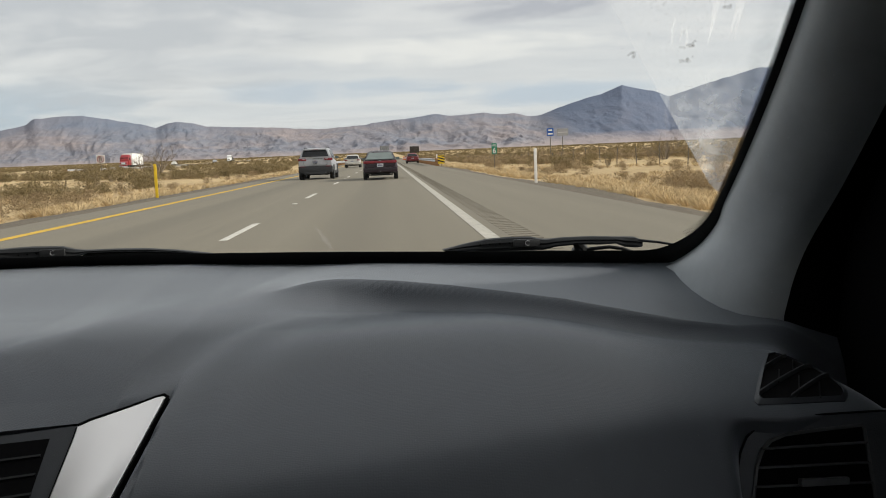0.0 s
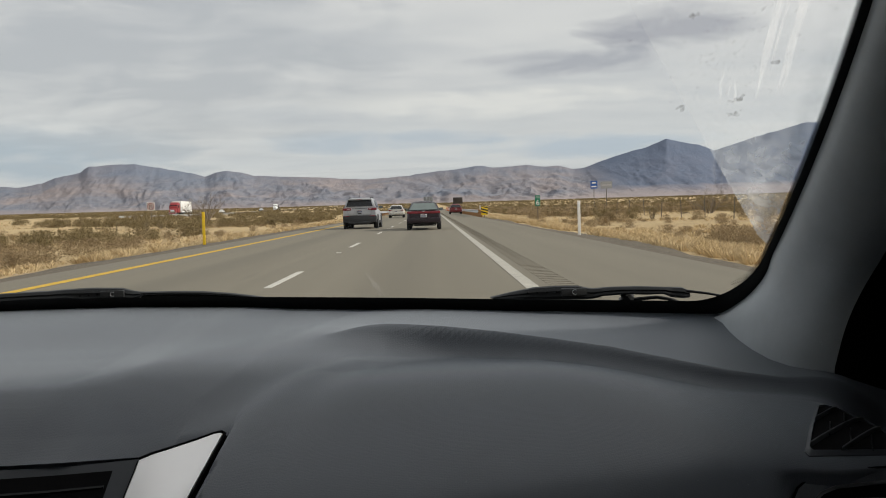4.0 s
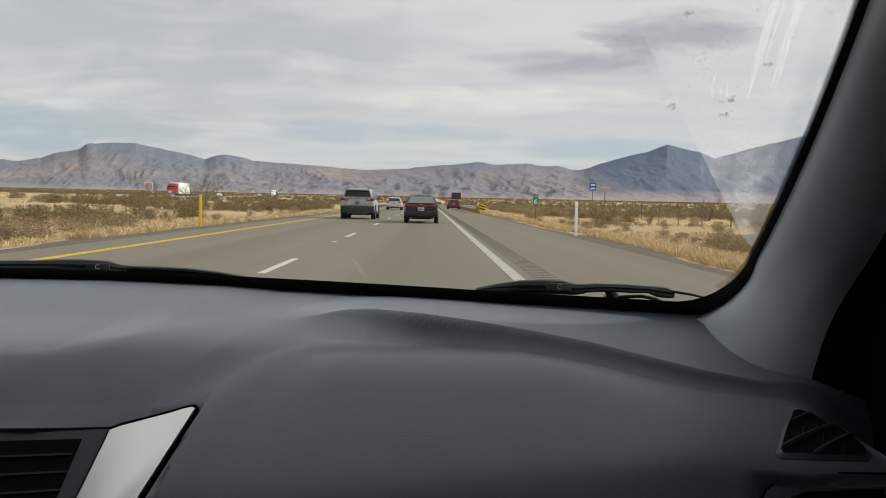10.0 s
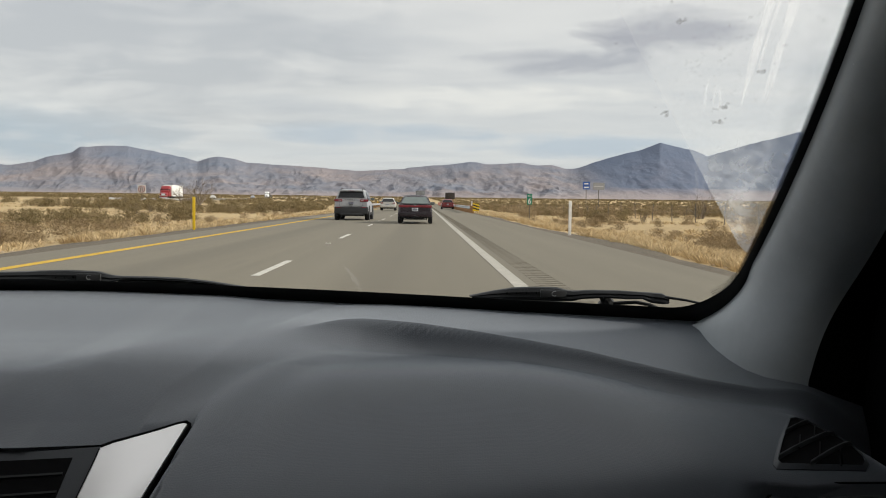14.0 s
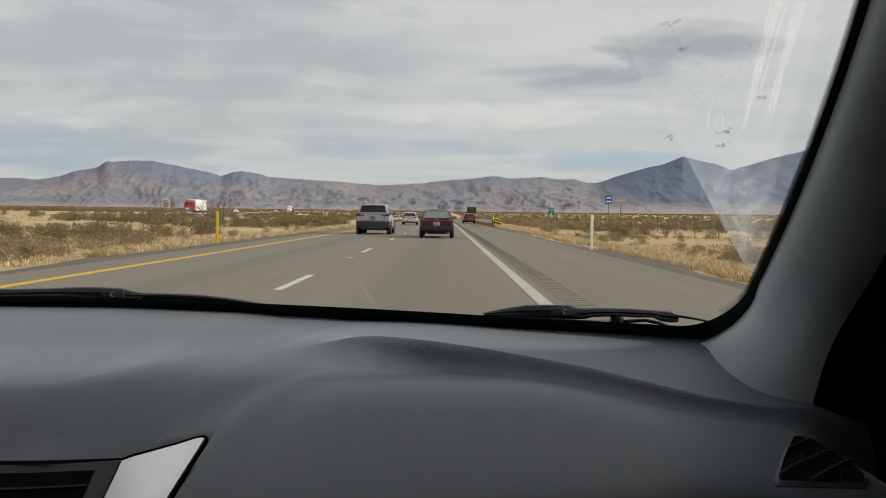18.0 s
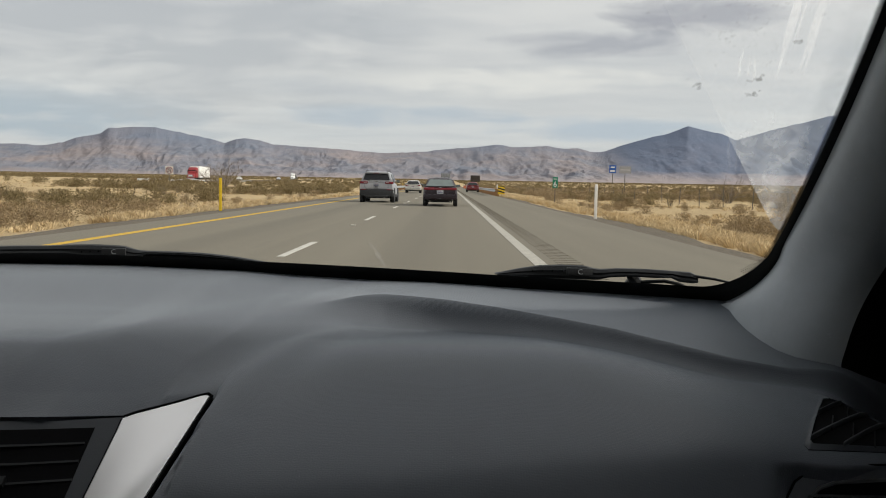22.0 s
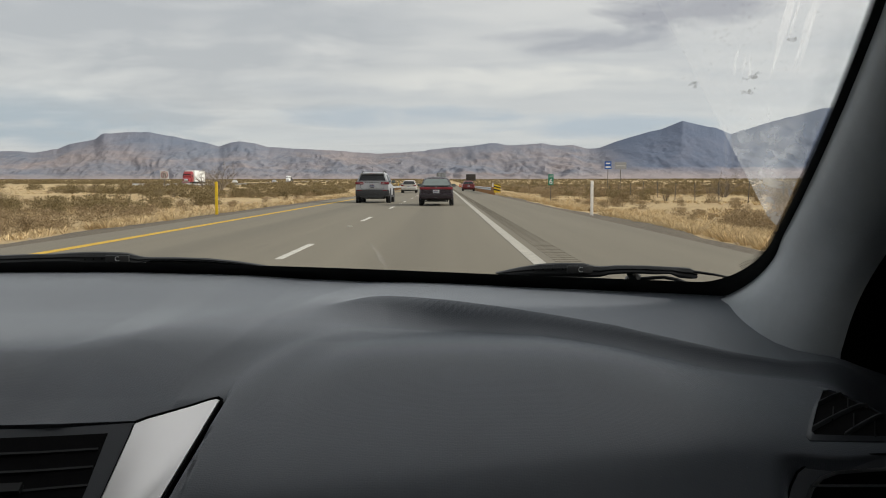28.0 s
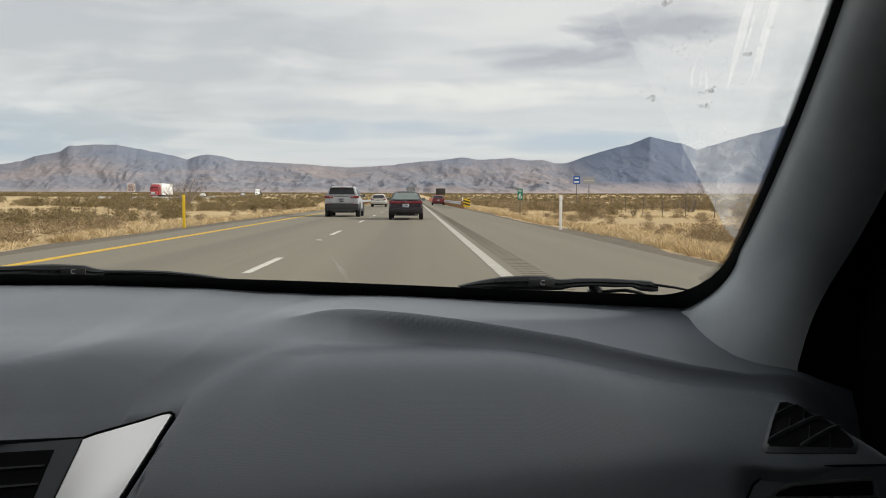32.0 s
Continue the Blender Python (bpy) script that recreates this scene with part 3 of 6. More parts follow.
dash_line.location = (-2.27, 11.9, 0)
for k in range(-2, 26):
    if k == 0:
        continue
    c = dash_line.copy()
    scene.collection.objects.link(c)
    y = 11.9 + 12.19 * k
    c.location = (-2.27, y, float(rise(np.array(y + 1.5))))
for k in range(0, 14):
    y = 21.0 + 24.38 * k
    mk = part("lane_marker", block(-2.33, -2.21, y, y + 0.10, 0.0, 0.018, 0.006), M_WHITE, road) if k == 0 else mk.copy()
    if k:
        scene.collection.objects.link(mk)
        mk.location = (0, 24.38 * k, float(rise(np.array(y))))
groove = None
for k in range(150):
    y = 4.0 + k * 0.30
    if groove is None:
        groove = part("rumble_groove", block(1.46, 1.80, 0, 0.13, 0.001, 0.005), M_GROOVE, road)
        groove.location = (0, y, 0)
    else:
        c = groove.copy()
        scene.collection.objects.link(c)
        c.location = (0, y, 0)
part("rumble_groove_far", join(*[block(1.46, 1.80, 49 + k * 0.3, 49.13 + k * 0.3, 0.001, 0.005) for k in range(500)]), M_GROOVE, road)["kind"] = "stuff"

rng = np.random.default_rng(5)


def verge(x_in, x_out):
    """Loose gravel between the asphalt and the desert, with a ragged outer edge."""
    y = np.arange(-20, 420, 0.8)
    w = np.convolve(rng.normal(0, 0.35, len(y) + 8), np.ones(9) / 4, "valid")
    rings = []
    for a, e in zip(y, w):
        row = []
        for f in (0, 0.25, 0.5, 0.75, 1):
            x = x_in + (x_out + e * np.sign(x_out - x_in) - x_in) * f
            z = max(float(ground_z(x, a)) + (0.06 if f < 1 else -0.03), -0.06 - 0.10 * f + float(rise(np.array(a))) if f < 1 else -9)
            if f == 0:
                z = float(rise(np.array(a))) - 0.05
            row.append((x, a, z))
        rings.append(row)
    return loft(rings, closed=False)


tagged(part("verge_right", verge(ROAD_R - 0.03, ROAD_R + 1.1), M_GRAVEL), "dark loose gravel strip along the asphalt edge", "verge", kind="structure")
tagged(part("verge_left", verge(ROAD_L + 0.03, ROAD_L - 1.3), M_GRAVEL), "dark loose gravel strip along the asphalt edge", "verge", kind="structure")

# the range: bearing (metres aside at 4000 m ahead) and height of its crest
CREST = [(-2600, 150), (-1928, 150), (-1860, 146), (-1756, 160), (-1698, 185), (-1583, 203), (-1547, 230), (-1421, 238), (-1329, 233), (-1238, 218), (-1078, 186), (-1021, 168),
         (-974, 188), (-928, 195), (-859, 184), (-802, 166), (-663, 161), (-479, 151), (-409, 142), (-274, 138), (-146, 145), (110, 171), (226, 185), (290, 174), (367, 177), (444, 184),
         (522, 172), (586, 176), (650, 159), (702, 161), (780, 190), (883, 222), (987, 248), (1077, 284), (1142, 267), (1232, 252), (1297, 224), (1478, 276), (1711, 337), (1900, 350), (2600, 300)]


def mountain_range():
    u = np.linspace(-2600, 2600, 901)
    crest = np.interp(u, [c[0] for c in CREST], [c[1] for c in CREST])
    kern = np.array([0, 1, 2, 1, 0]) / 4
    crest = np.convolve(np.pad(crest, 2, "edge"), kern, "valid")
    jag = np.array([3.2 * noise.fractal(Vector((a * 0.011, 1.3, 0.0)), 0.55, 2.2, 6) for a in u])
    v = np.concatenate([np.linspace(0, 1, 78), [1.03, 1.15, 1.4]])
    verts = []
    for i, a in enumerate(u):
        for f in v:
            y = 3250 + 950 * f
            x = a * y / 4200 * 1.05
            h = (crest[i] + jag[i] * min(f, 1.0) ** 5) * 4200 / 4000
            g = min(f, 1.0)
            shape = 0.10 * g + 0.90 * g ** 1.7
            # spurs that run down towards the plain, and the gullies between them
            big_r = noise.ridged_multi_fractal(Vector((x * 0.0030 + 0.9 * g, y * 0.0014, 3.0)), 0.9, 2.1, 5, 1.0, 2.0)
            spur = noise.ridged_multi_fractal(Vector((x * 0.0095 - 0.4 * g + 0.9 * big_r, y * 0.0040, 9.0)), 0.85, 2.1, 4, 1.0, 2.0)
            rid3 = noise.fractal(Vector((x * 0.018, y * 0.010, 5.0)), 0.7, 2.0, 4)
            body = math.sin(min(1.0, g) * math.pi) ** 0.7
            soft = 1 - 0.62 * float(smoothstep(560, 760, x)) - 0.35 * float(smoothstep(-850, -1200, x))
            z = h * (shape + body * soft * (0.115 * (big_r - 1.25) + 0.055 * (spur - 1.2) + 0.03 * rid3))
            if f > 1:
                z *= 1 - 0.6 * (f - 1)
            verts.append((x, y, max(z, -3) + 12 * (1 - g)))
    return verts, grid_faces(len(u), len(v))


tagged(part("mountain_range", mountain_range(), M_ROCK), "rugged bare rock mountain range on the horizon, mauve-grey and pinkish with painted haze", "mountain", kind="structure")
# ------------------------------------------------------------------ the car that carries the camera
GX, GY, GK, GZ, GR = -0.45, 1.11, 0.16, 0.905, 1.2


def glass_y(x, z):
    """The raked, slightly bowed surface of the windscreen."""
    return GY - GK * ((x - GX) / 0.75) ** 2 - GR * (z - GZ)


def on_glass(x, z, off=0.0):
    return (x, glass_y(x, z) - off, z - off * 0.5)


EDGE_X, BASE_Z, CORNER_R = 0.317, 0.921, 0.050


def base_z(x):
    """Height of the clear glass's lower edge; it climbs a little towards the middle of the car."""
    return BASE_Z + 0.010 * np.clip((0.1 - x) / 0.5, 0, 1)


def glass_outline(grow=0.0, top=1.36):
    """Lower right outline of the clear glass, from the far left along the bottom and up the pillar: (x, z) pairs, grown outwards."""
    pts = []
    for x in np.linspace(-1.22, EDGE_X - CORNER_R, 24):
        pts.append((x, float(base_z(x)) - grow))
    for a in np.linspace(-90, 0, 14)[1:]:
        c = radians(a)
        r = CORNER_R + grow * float(np.interp(a, [-90, -66, -46, -22, 0], [1.85, 1.72, 1.36, 0.92, 0.48]))
        pts.append((EDGE_X - CORNER_R + r * math.cos(c), float(base_z(EDGE_X)) + CORNER_R + r * math.sin(c)))
    for z in np.linspace(BASE_Z + CORNER_R, top, 16)[1:]:
        pts.append((EDGE_X + 0.48 * grow - 0.035 * max(0, z - 1.0) / 0.3 * (z - 0.95) / 0.3, z))
    return pts


def wheel_on(car, x, y, r, width, side):
    tyre = part("wheel", lathe([(r * 0.62, -width / 2), (r * 0.93, -width / 2), (r, -width * 0.32), (r, width * 0.32), (r * 0.93, width / 2), (r * 0.62, width / 2)]), M_TYRE, car)
    tyre.location = (x, y, r)
    part("rim", lathe([(0.001, side * width * 0.34), (r * 0.14, side * width * 0.36), (r * 0.18, side * width * 0.28), (r * 0.56, side * width * 0.34), (r * 0.64, side * width * 0.44), (r * 0.66, side * width * 0.40)]), M_RIM, tyre)
    for k in range(5):
        a = 2 * math.pi * k / 5 + 0.3
        d = Vector((0, math.cos(a), math.sin(a)))
        e = Vector((0, -math.sin(a), math.cos(a))) * r * 0.07
        x0 = side * width * 0.40
        q = [d * r * 0.12 - e, d * r * 0.12 + e, d * r * 0.62 + e * 0.7, d * r * 0.62 - e * 0.7]
        part("spoke", loft([[p + Vector((x0, 0, 0)) for p in q], [p + Vector((x0 + side * 0.02, 0, 0)) for p in q]]), M_RIM, tyre)
    return tyre


car_cabin = thing("car_interior", "dark grey car cabin with dashboard, seen by its front passenger", "car interior", at=pose(0, 0, 0))

# windscreen pane
u = np.linspace(-1.24, 0.345, 30)
w = np.linspace(0.895, 1.355, 26)
pane = [on_glass(a, b, -0.004) for a in u for b in w]
windscreen = thing("windscreen", "raked windscreen with dusty unwiped corner and black dotted border", "windscreen")
gl = part("pane", (pane, grid_faces(30, 26)), M_GLASS, windscreen)
gl.visible_shadow = False
inner, outer = glass_outline(0.0), glass_outline(0.0145)
# below the clear glass the border reaches down behind the dash
outer = [(x, z - (0.022 if x < 0.27 else 0.0)) for x, z in outer]
part("black_border", loft([[on_glass(a[0], a[1], 0.001), on_glass(b[0], b[1], 0.001), on_glass(b[0] + 0.001, b[1] - 0.001, 0.003)] for a, b in zip(inner, outer)], closed=False), M_FRIT, windscreen, "matt black ceramic border")
dots = []
for r in range(4):
    ring = glass_outline(-0.0009 - 0.0016 * r, 1.34)[30:]
    length = 0.0
    for (ax, az), (bx, bz) in zip(ring[:-1], ring[1:]):
        seg = math.hypot(bx - ax, (bz - az) * 1.56)
        n = max(1, int(seg / 0.0021))
        for k in range(n):
            f = (k + 0.5 * (r % 2)) / n
            x, z = ax + (bx - ax) * f, az + (bz - az) * f
            s = 0.00078 - 0.00010 * r
            dots.append(([on_glass(x + s * math.cos(q), z + s * 0.75 * math.sin(q), 0.001) for q in np.arange(6) * math.pi / 3], [(0, 1, 2, 3, 4, 5)]))
tagged(part("border_dots", join(*dots), M_FRIT, windscreen, "fine black dots that fade the border"), kind="stuff")

# dust that the blades do not reach, and the streaks in it


def film(corners, n=14):
    (ax, az), (bx, bz), (cx, cz), (dx, dz) = corners
    vs = []
    for i in range(n):
        f = i / (n - 1)
        for j in range(n):
            g = j / (n - 1)
            x = (ax * (1 - f) + bx * f) * (1 - g) + (dx * (1 - f) + cx * f) * g
            z = (az * (1 - f) + bz * f) * (1 - g) + (dz * (1 - f) + cz * f) * g
            vs.append(on_glass(x, z, -0.001))
    return vs, grid_faces(n, n)


dust = part("dust_film", film([(0.102, 1.235), (0.3045, 0.994), (0.3165, 0.984), (0.300, 1.235)]), M_FILM, windscreen, "hazy dust film")
dust.visible_shadow = False
def streak(x, z0, z1, width, lean):
    """A run of dried water down the glass, thick in the middle and thin at both ends."""
    n = 14
    rows = []
    for k in range(n):
        f = k / (n - 1)
        w = width * (0.15 + 0.85 * math.sin(math.pi * min(1, f * 1.15)) ** 0.6) * (0.85 + 0.3 * math.sin(17 * f + x * 500))
        c = x + lean * f + 0.0006 * math.sin(9 * f + x * 300)
        rows.append([on_glass(c - w / 2, z0 + (z1 - z0) * f, -0.0012), on_glass(c + w / 2, z0 + (z1 - z0) * f, -0.0012)])
    return loft(rows, closed=False)


for x, z0, z1, width, lean in [(0.2585, 1.112, 1.240, 0.0060, -0.014), (0.2620, 1.130, 1.240, 0.0020, -0.013), (0.2725, 1.116, 1.240, 0.0052, -0.014), (0.2755, 1.114, 1.240, 0.0030, -0.013), (0.2510, 1.150, 1.235, 0.0016, -0.010), (0.232, 1.112, 1.136, 0.0022, -0.005), (0.2385, 1.114, 1.130, 0.0012, -0.004),
                               (0.2445, 1.108, 1.129, 0.0020, -0.006), (0.2525, 1.040, 1.078, 0.0026, -0.013), (0.2600, 1.036, 1.070, 0.0018, -0.012), (0.2665, 1.030, 1.068, 0.0028, -0.013), (0.2750, 1.030, 1.06, 0.0016, -0.010), (0.2835, 1.03, 1.055, 0.0012, -0.008)]:
    part("streak", streak(x, z0, z1, width, lean), M_STREAK if z0 > 1.1 else M_SMEAR, windscreen).visible_shadow = False
part("smear", streak(-0.0724, 0.9249, 0.960, 0.0085, -0.0185), M_SMEAR, windscreen, "faint wiped smear").visible_shadow = False


def specks(r, n, x, z, wide, tall, s0, s1):
    """Small ragged flecks of dried dirt strewn over a patch of the glass."""
    geos = []
    for k in range(n):
        cx, cz = x + wide * r.normal(0, 0.5), z + tall * r.normal(0, 0.5)
        if cx > EDGE_X - 0.02:
            continue
        size, turn, long = r.uniform(s0, s1), r.uniform(-0.5, 0.5), r.uniform(1.0, 2.2)
        pts = []
        for a in np.arange(7) * 2 * math.pi / 7:
            e = size * r.uniform(0.6, 1.3)
            u_, v_ = e * long * 0.8 * math.cos(a), e * 1.0 * math.sin(a)
            pts.append(on_glass(cx + u_ * math.cos(turn) - v_ * math.sin(turn), cz + u_ * math.sin(turn) + v_ * math.cos(turn), 0.0005))
        geos.append((pts, [tuple(range(7))]))
    return join(*geos)


rs = np.random.default_rng(17)
for x, z, wide, tall, n in [(0.2035, 1.1095, 0.0030, 0.0022, 9), (0.2465, 1.1125, 0.0052, 0.0022, 14), (0.2445, 1.1022, 0.0060, 0.0012, 12), (0.262, 1.137, 0.0030, 0.0010, 5), (0.182, 1.187, 0.0060, 0.0040, 8), (0.194, 1.172, 0.0040, 0.0030, 6)]:
    part("smudge", specks(rs, n, x, z, wide, tall, 0.0006, 0.0017), M_SMUDGE, windscreen).visible_shadow = False
flecks = part("dried_dirt", specks(rs, 230, 0.238, 1.150, 0.050, 0.046, 0.0002, 0.0012), M_FLECK, windscreen, "faint flecks of dried dirt")
flecks.visible_shadow = False
tagged(flecks, kind="stuff")

# dashboard top: deck under the glass, step down to the passenger's pad, raised middle


def crease_y(x):
    def curve(v):
        return np.interp(v, [-0.30, -0.20, -0.129, -0.057, 0.0, 0.052, 0.102, 0.149, 0.197, 0.247, 0.297, 0.40], [0.85, 0.866, 0.876, 0.880, 0.858, 0.828, 0.806, 0.783, 0.771, 0.765, 0.762, 0.76])
    return sum(curve(np.asarray(x) + e) for e in (-0.03, -0.02, -0.01, 0.0, 0.01, 0.02, 0.03)) / 7


def front_y(x):
    return np.interp(x, [-1.3, -0.5403, -0.2613, -0.2181, -0.1974, -0.165, -0.1649, -0.072, -0.042, 0.01, 0.064, 0.121, 0.183, 0.219, 0.241, 0.27, 0.307, 0.342, 0.6],
                     [0.5413, 0.5413, 0.5746, 0.6088, 0.6223, 0.6385, 0.512, 0.522, 0.525, 0.533, 0.544, 0.557, 0.577, 0.588, 0.594, 0.595, 0.604, 0.614, 0.66])


SHOULDER = [(-0.245, 1.30), (-0.250, 1.00), (-0.253, 0.870), (-0.256, 0.770), (-0.258, 0.710), (-0.268, 0.682), (-0.290, 0.668), (-0.340, 0.662), (-1.40, 0.655)]


def past_shoulder(x, y):
    """Signed distance past the soft shoulder that bounds the flat top in the middle of the car."""
    best = np.full(np.shape(x), 9.0)
    for (ax, ay), (bx, by) in zip(SHOULDER[:-1], SHOULDER[1:]):
        ux, uy = bx - ax, by - ay
        f = np.clip(((x - ax) * ux + (y - ay) * uy) / (ux * ux + uy * uy), 0, 1)
        best = np.minimum(best, np.hypot(x - ax - f * ux, y - ay - f * uy))
    side = np.interp(y, [q[1] for q in SHOULDER[::-1]], [q[0] for q in SHOULDER[::-1]])
    return best * np.where((x > side) | (y < 0.655), 1.0, -1.0)


def softplus(d, w):
    return w * np.log1p(np.exp(np.clip(d / w, -30, 30)))


LIP_X = (-1.3, -0.5403, -0.2613, -0.2181, -0.1974, -0.165)
LIP_Y = (0.5413, 0.5413, 0.5746, 0.6088, 0.6223, 0.6385)
LIP_Z = (0.8701, 0.8701, 0.8678, 0.8606, 0.8624, 0.8665)


def dash_shape(x, y):
    rear = GY - GK * ((x - GX) / 0.75) ** 2
    # rear deck, rising a touch towards the crease, falling towards the right pillar
    lift = np.interp(x, [-0.30, -0.13, -0.06, 0.0, 0.05, 0.10, 0.15, 0.20, 0.25, 0.30], [-0.004, 0.006, 0.008, 0.007, 0.004, -0.001, -0.007, -0.017, -0.028, -0.036])
    deck = 0.905 + lift * np.clip((rear - y) / (rear - crease_y(x)), 0, 1.2) + 0.012 * np.clip((0.1 - x) / 0.5, 0, 1) * smoothstep(0.84, 1.06, y)

    # the middle of the car: a flat top with a soft shoulder, rolling over towards the seats
    def middle(a, b, top):
        fold = softplus(past_shoulder(a, b), 0.0022)
        reach = np.interp(a, [-0.40, -0.30, -0.22, -0.16], [0.120, 0.120, 0.24, 0.32])
        near = np.clip(1 - (b - np.interp(a, LIP_X, LIP_Y)) / reach, 0, 1)
        return top - 0.09 * fold * smoothstep(1.20, 0.94, b) - 0.036 * near ** 2.2

    # the passenger's pad
    pad = 0.8825 - 0.046 * (np.clip(0.86 - y, 0, 1) / 0.35) ** 3.0 + np.interp(x, [-0.22, -0.19, -0.15, -0.10, -0.05, 0.0, 0.08, 0.16, 0.25, 0.35], [-0.012, -0.0080, -0.0040, -0.0020, 0.000, 0.0015, 0.001, -0.007, -0.018, -0.027])
    pad = pad + 0.0115 * np.exp(-((y - 0.71) / 0.085) ** 2) * smoothstep(0.25, 0.10, x) * smoothstep(-0.16, -0.07, x)
    near_edge = np.clip(y - front_y(x), 0, 1)
    pad = pad - 0.005 * np.exp(-near_edge / 0.010)
    q = (crease_y(x) - y + 0.003) / np.interp(x, [-0.20, -0.12, -0.06, 0.0], [0.15, 0.09, 0.040, 0.028])
    crisp = smoothstep(-0.14, -0.075, x)
    step = crisp * (1 - (1 - np.clip(q, 0, 1)) ** 3.0) + (1 - crisp) * smoothstep(-0.5, 1.1, q)
    right = deck * (1 - step) + np.minimum(pad, deck) * step
    right = right - 1.1 * softplus(x - np.interp(y, [0.58, 0.62, 0.66, 0.70, 0.73, 0.76], [0.362, 0.352, 0.342, 0.330, 0.325, 0.345]), 0.007) * smoothstep(0.80, 0.74, y)
    # a flat flank joins the two, with a crease along its outer edge
    edge = np.interp(y, [0.60, 0.613, 0.636, 0.672, 0.760, 0.854, 0.96, 1.08], [-0.216, -0.213, -0.210, -0.204, -0.181, -0.165, -0.135, -0.09])
    wide = np.interp(y, [0.66, 0.711, 0.761, 0.814, 0.927, 1.08], [0.054, 0.055, 0.058, 0.076, 0.086, 0.09])
    f = (x - edge) / wide
    f = np.where(f < 0, 0.0, np.where(f < 0.6, f, 1 - 0.4 * np.exp(-(f - 0.6) / 0.4)))
    f = np.where(x - edge > 2.2 * wide, 1.0, np.minimum(1, f * 1.02))
    # beside the strip all is pad
    lip = np.interp(x, LIP_X, LIP_Y)
    f = f + (1 - f) * smoothstep(lip + 0.012, lip - 0.012, y) * (x > -0.20)
    left = middle(x, y, deck)
    rib = 0.0058 * np.exp(-((x - edge) / wide - 1.0) ** 2 / 0.22) * smoothstep(0.92, 0.79, y)
    return left + (right - left) * f + rib


def dash_z(x, y):
    x, y = np.asarray(x, float), np.asarray(y, float)
    # the top dips a little where it meets the vent and the silver strip
    xl = np.clip(x, -1.3, -0.165)
    lip = np.interp(xl, LIP_X, LIP_Y)
    miss = dash_shape(xl, lip) - np.interp(xl, LIP_X, LIP_Z)
    return dash_shape(x, y) - miss * np.exp(-np.clip(y - lip, 0, 1) / 0.030) * smoothstep(-0.125, -0.165, x) * smoothstep(lip - 0.022, lip - 0.003, y)


cols = np.concatenate([np.linspace(-1.28, -0.42, 30), np.linspace(-0.41, -0.165, 80), np.linspace(-0.1648, -0.06, 46), np.linspace(-0.056, 0.398, 100)])
low_v, high_v = np.linspace(0, 1, 30)[:-1], np.linspace(0, 1, 110)
verts, inner = [], 0
for x in cols:
    yf, yr = float(front_y(x)), GY - GK * ((x - GX) / 0.75) ** 2 + 0.030
    z_edge = float(dash_z(x, yf))
    # below its front edge the pad slopes on towards the glove box; by the side vent it falls straight
    out_ = 1.0 - 1.25 * float(smoothstep(0.212, 0.238, x))
    for a, b in ((-0.20, -0.42), (-0.155, -0.26), (-0.085, -0.11), (-0.048, -0.052), (-0.026, -0.026), (-0.012, -0.0105), (-0.004, -0.003)):
        if x > -0.16495:
            verts.append((x, yf + a * out_, z_edge + b))
        else:
            verts.append((x, yf + 0.02, z_edge + b * 0.9))
    yv = np.concatenate([yf + (0.65 - yf) * low_v, np.linspace(0.65, 0.725, 21)[:-1], 0.725 + (yr - 0.725) * high_v])
    # the pad's inner edge leans along the silver strip
    lean = np.interp(yv, [0.505, 0.53, 0.56, 0.59, 0.615], [-0.0108, -0.0072, -0.0042, -0.0022, -0.0012]) * np.clip(1 - (x + 0.165) / 0.06, 0, 1) * (x > -0.16495)
    rows = list(zip(x + lean, yv, dash_z(x + lean, yv)))
    if x > -0.16495 and not inner:
        # a skirt closes the pad's inner side, down to the strip
        inner = len(verts) // 166
        own = verts[inner * 166:]
        verts[inner * 166:] = [(a, b, c - 0.05) for a, b, c in own] + [(a, y, z - 0.06) for a, y, z in rows] + own
    verts.extend(rows)
skin = grid_faces(len(verts) // 166, 166)
skin = skin[skin[:, 0] // 166 != inner - 1]
# behind the strip's corner the pad is welded to the middle of the top
weld = (skin // 166 == inner) & (skin % 166 >= 36)
skin = np.where(weld, skin - 166, skin)
dashboard = part("dashboard", (verts, skin), M_DASH, car_cabin, "charcoal moulded dashboard with a scooped passenger side", sharp=85)

# centre stack: sloping face with an air vent and a satin silver strip


def stack(x, s, off=0.0):
    """Point on the sloping, bowed face of the centre stack, s metres down from its upper edge; scaled 0.9 about the
    first camera position to fit its view.
    """
    n = Vector((0, -0.54, 0.84)) * off
    y0 = float(np.interp(x, [-0.6, -0.29, -0.242, -0.219, -0.183], [0.603, 0.640, 0.677, 0.692, 0.711]))
    z0 = float(np.interp(x, [-0.6, -0.29, -0.242, -0.219, -0.183], [0.852, 0.8495, 0.8415, 0.8435, 0.848]))
    p = Vector((x, y0 - s * 0.84, z0 - s * 0.54)) + n
    return p * 0.9 + Vector((-0.0003, 0.00125, 0.10325))


part("centre_panel", loft([[stack(x, s, 0.001) for s in (0.006, 0.05, 0.1, 0.2, 0.3)] for x in np.linspace(-0.75, -0.178, 12)], closed=False), M_STACK, car_cabin, "dark centre console face")


def plate_on_stack(outline, thick, lift):
    n = len(outline)
    top = [stack(x, s, lift + thick) for x, s in outline]
    low = [stack(x, s, lift) for x, s in outline]
    c = [sum((p[0] for p in outline)) / n, sum((p[1] for p in outline)) / n]
    rim = [stack(x + (c[0] - x) * 0.03, s + (c[1] - s) * 0.03, lift + thick * 1.25) for x, s in outline]
    return loft([low, top, rim], closed=True)


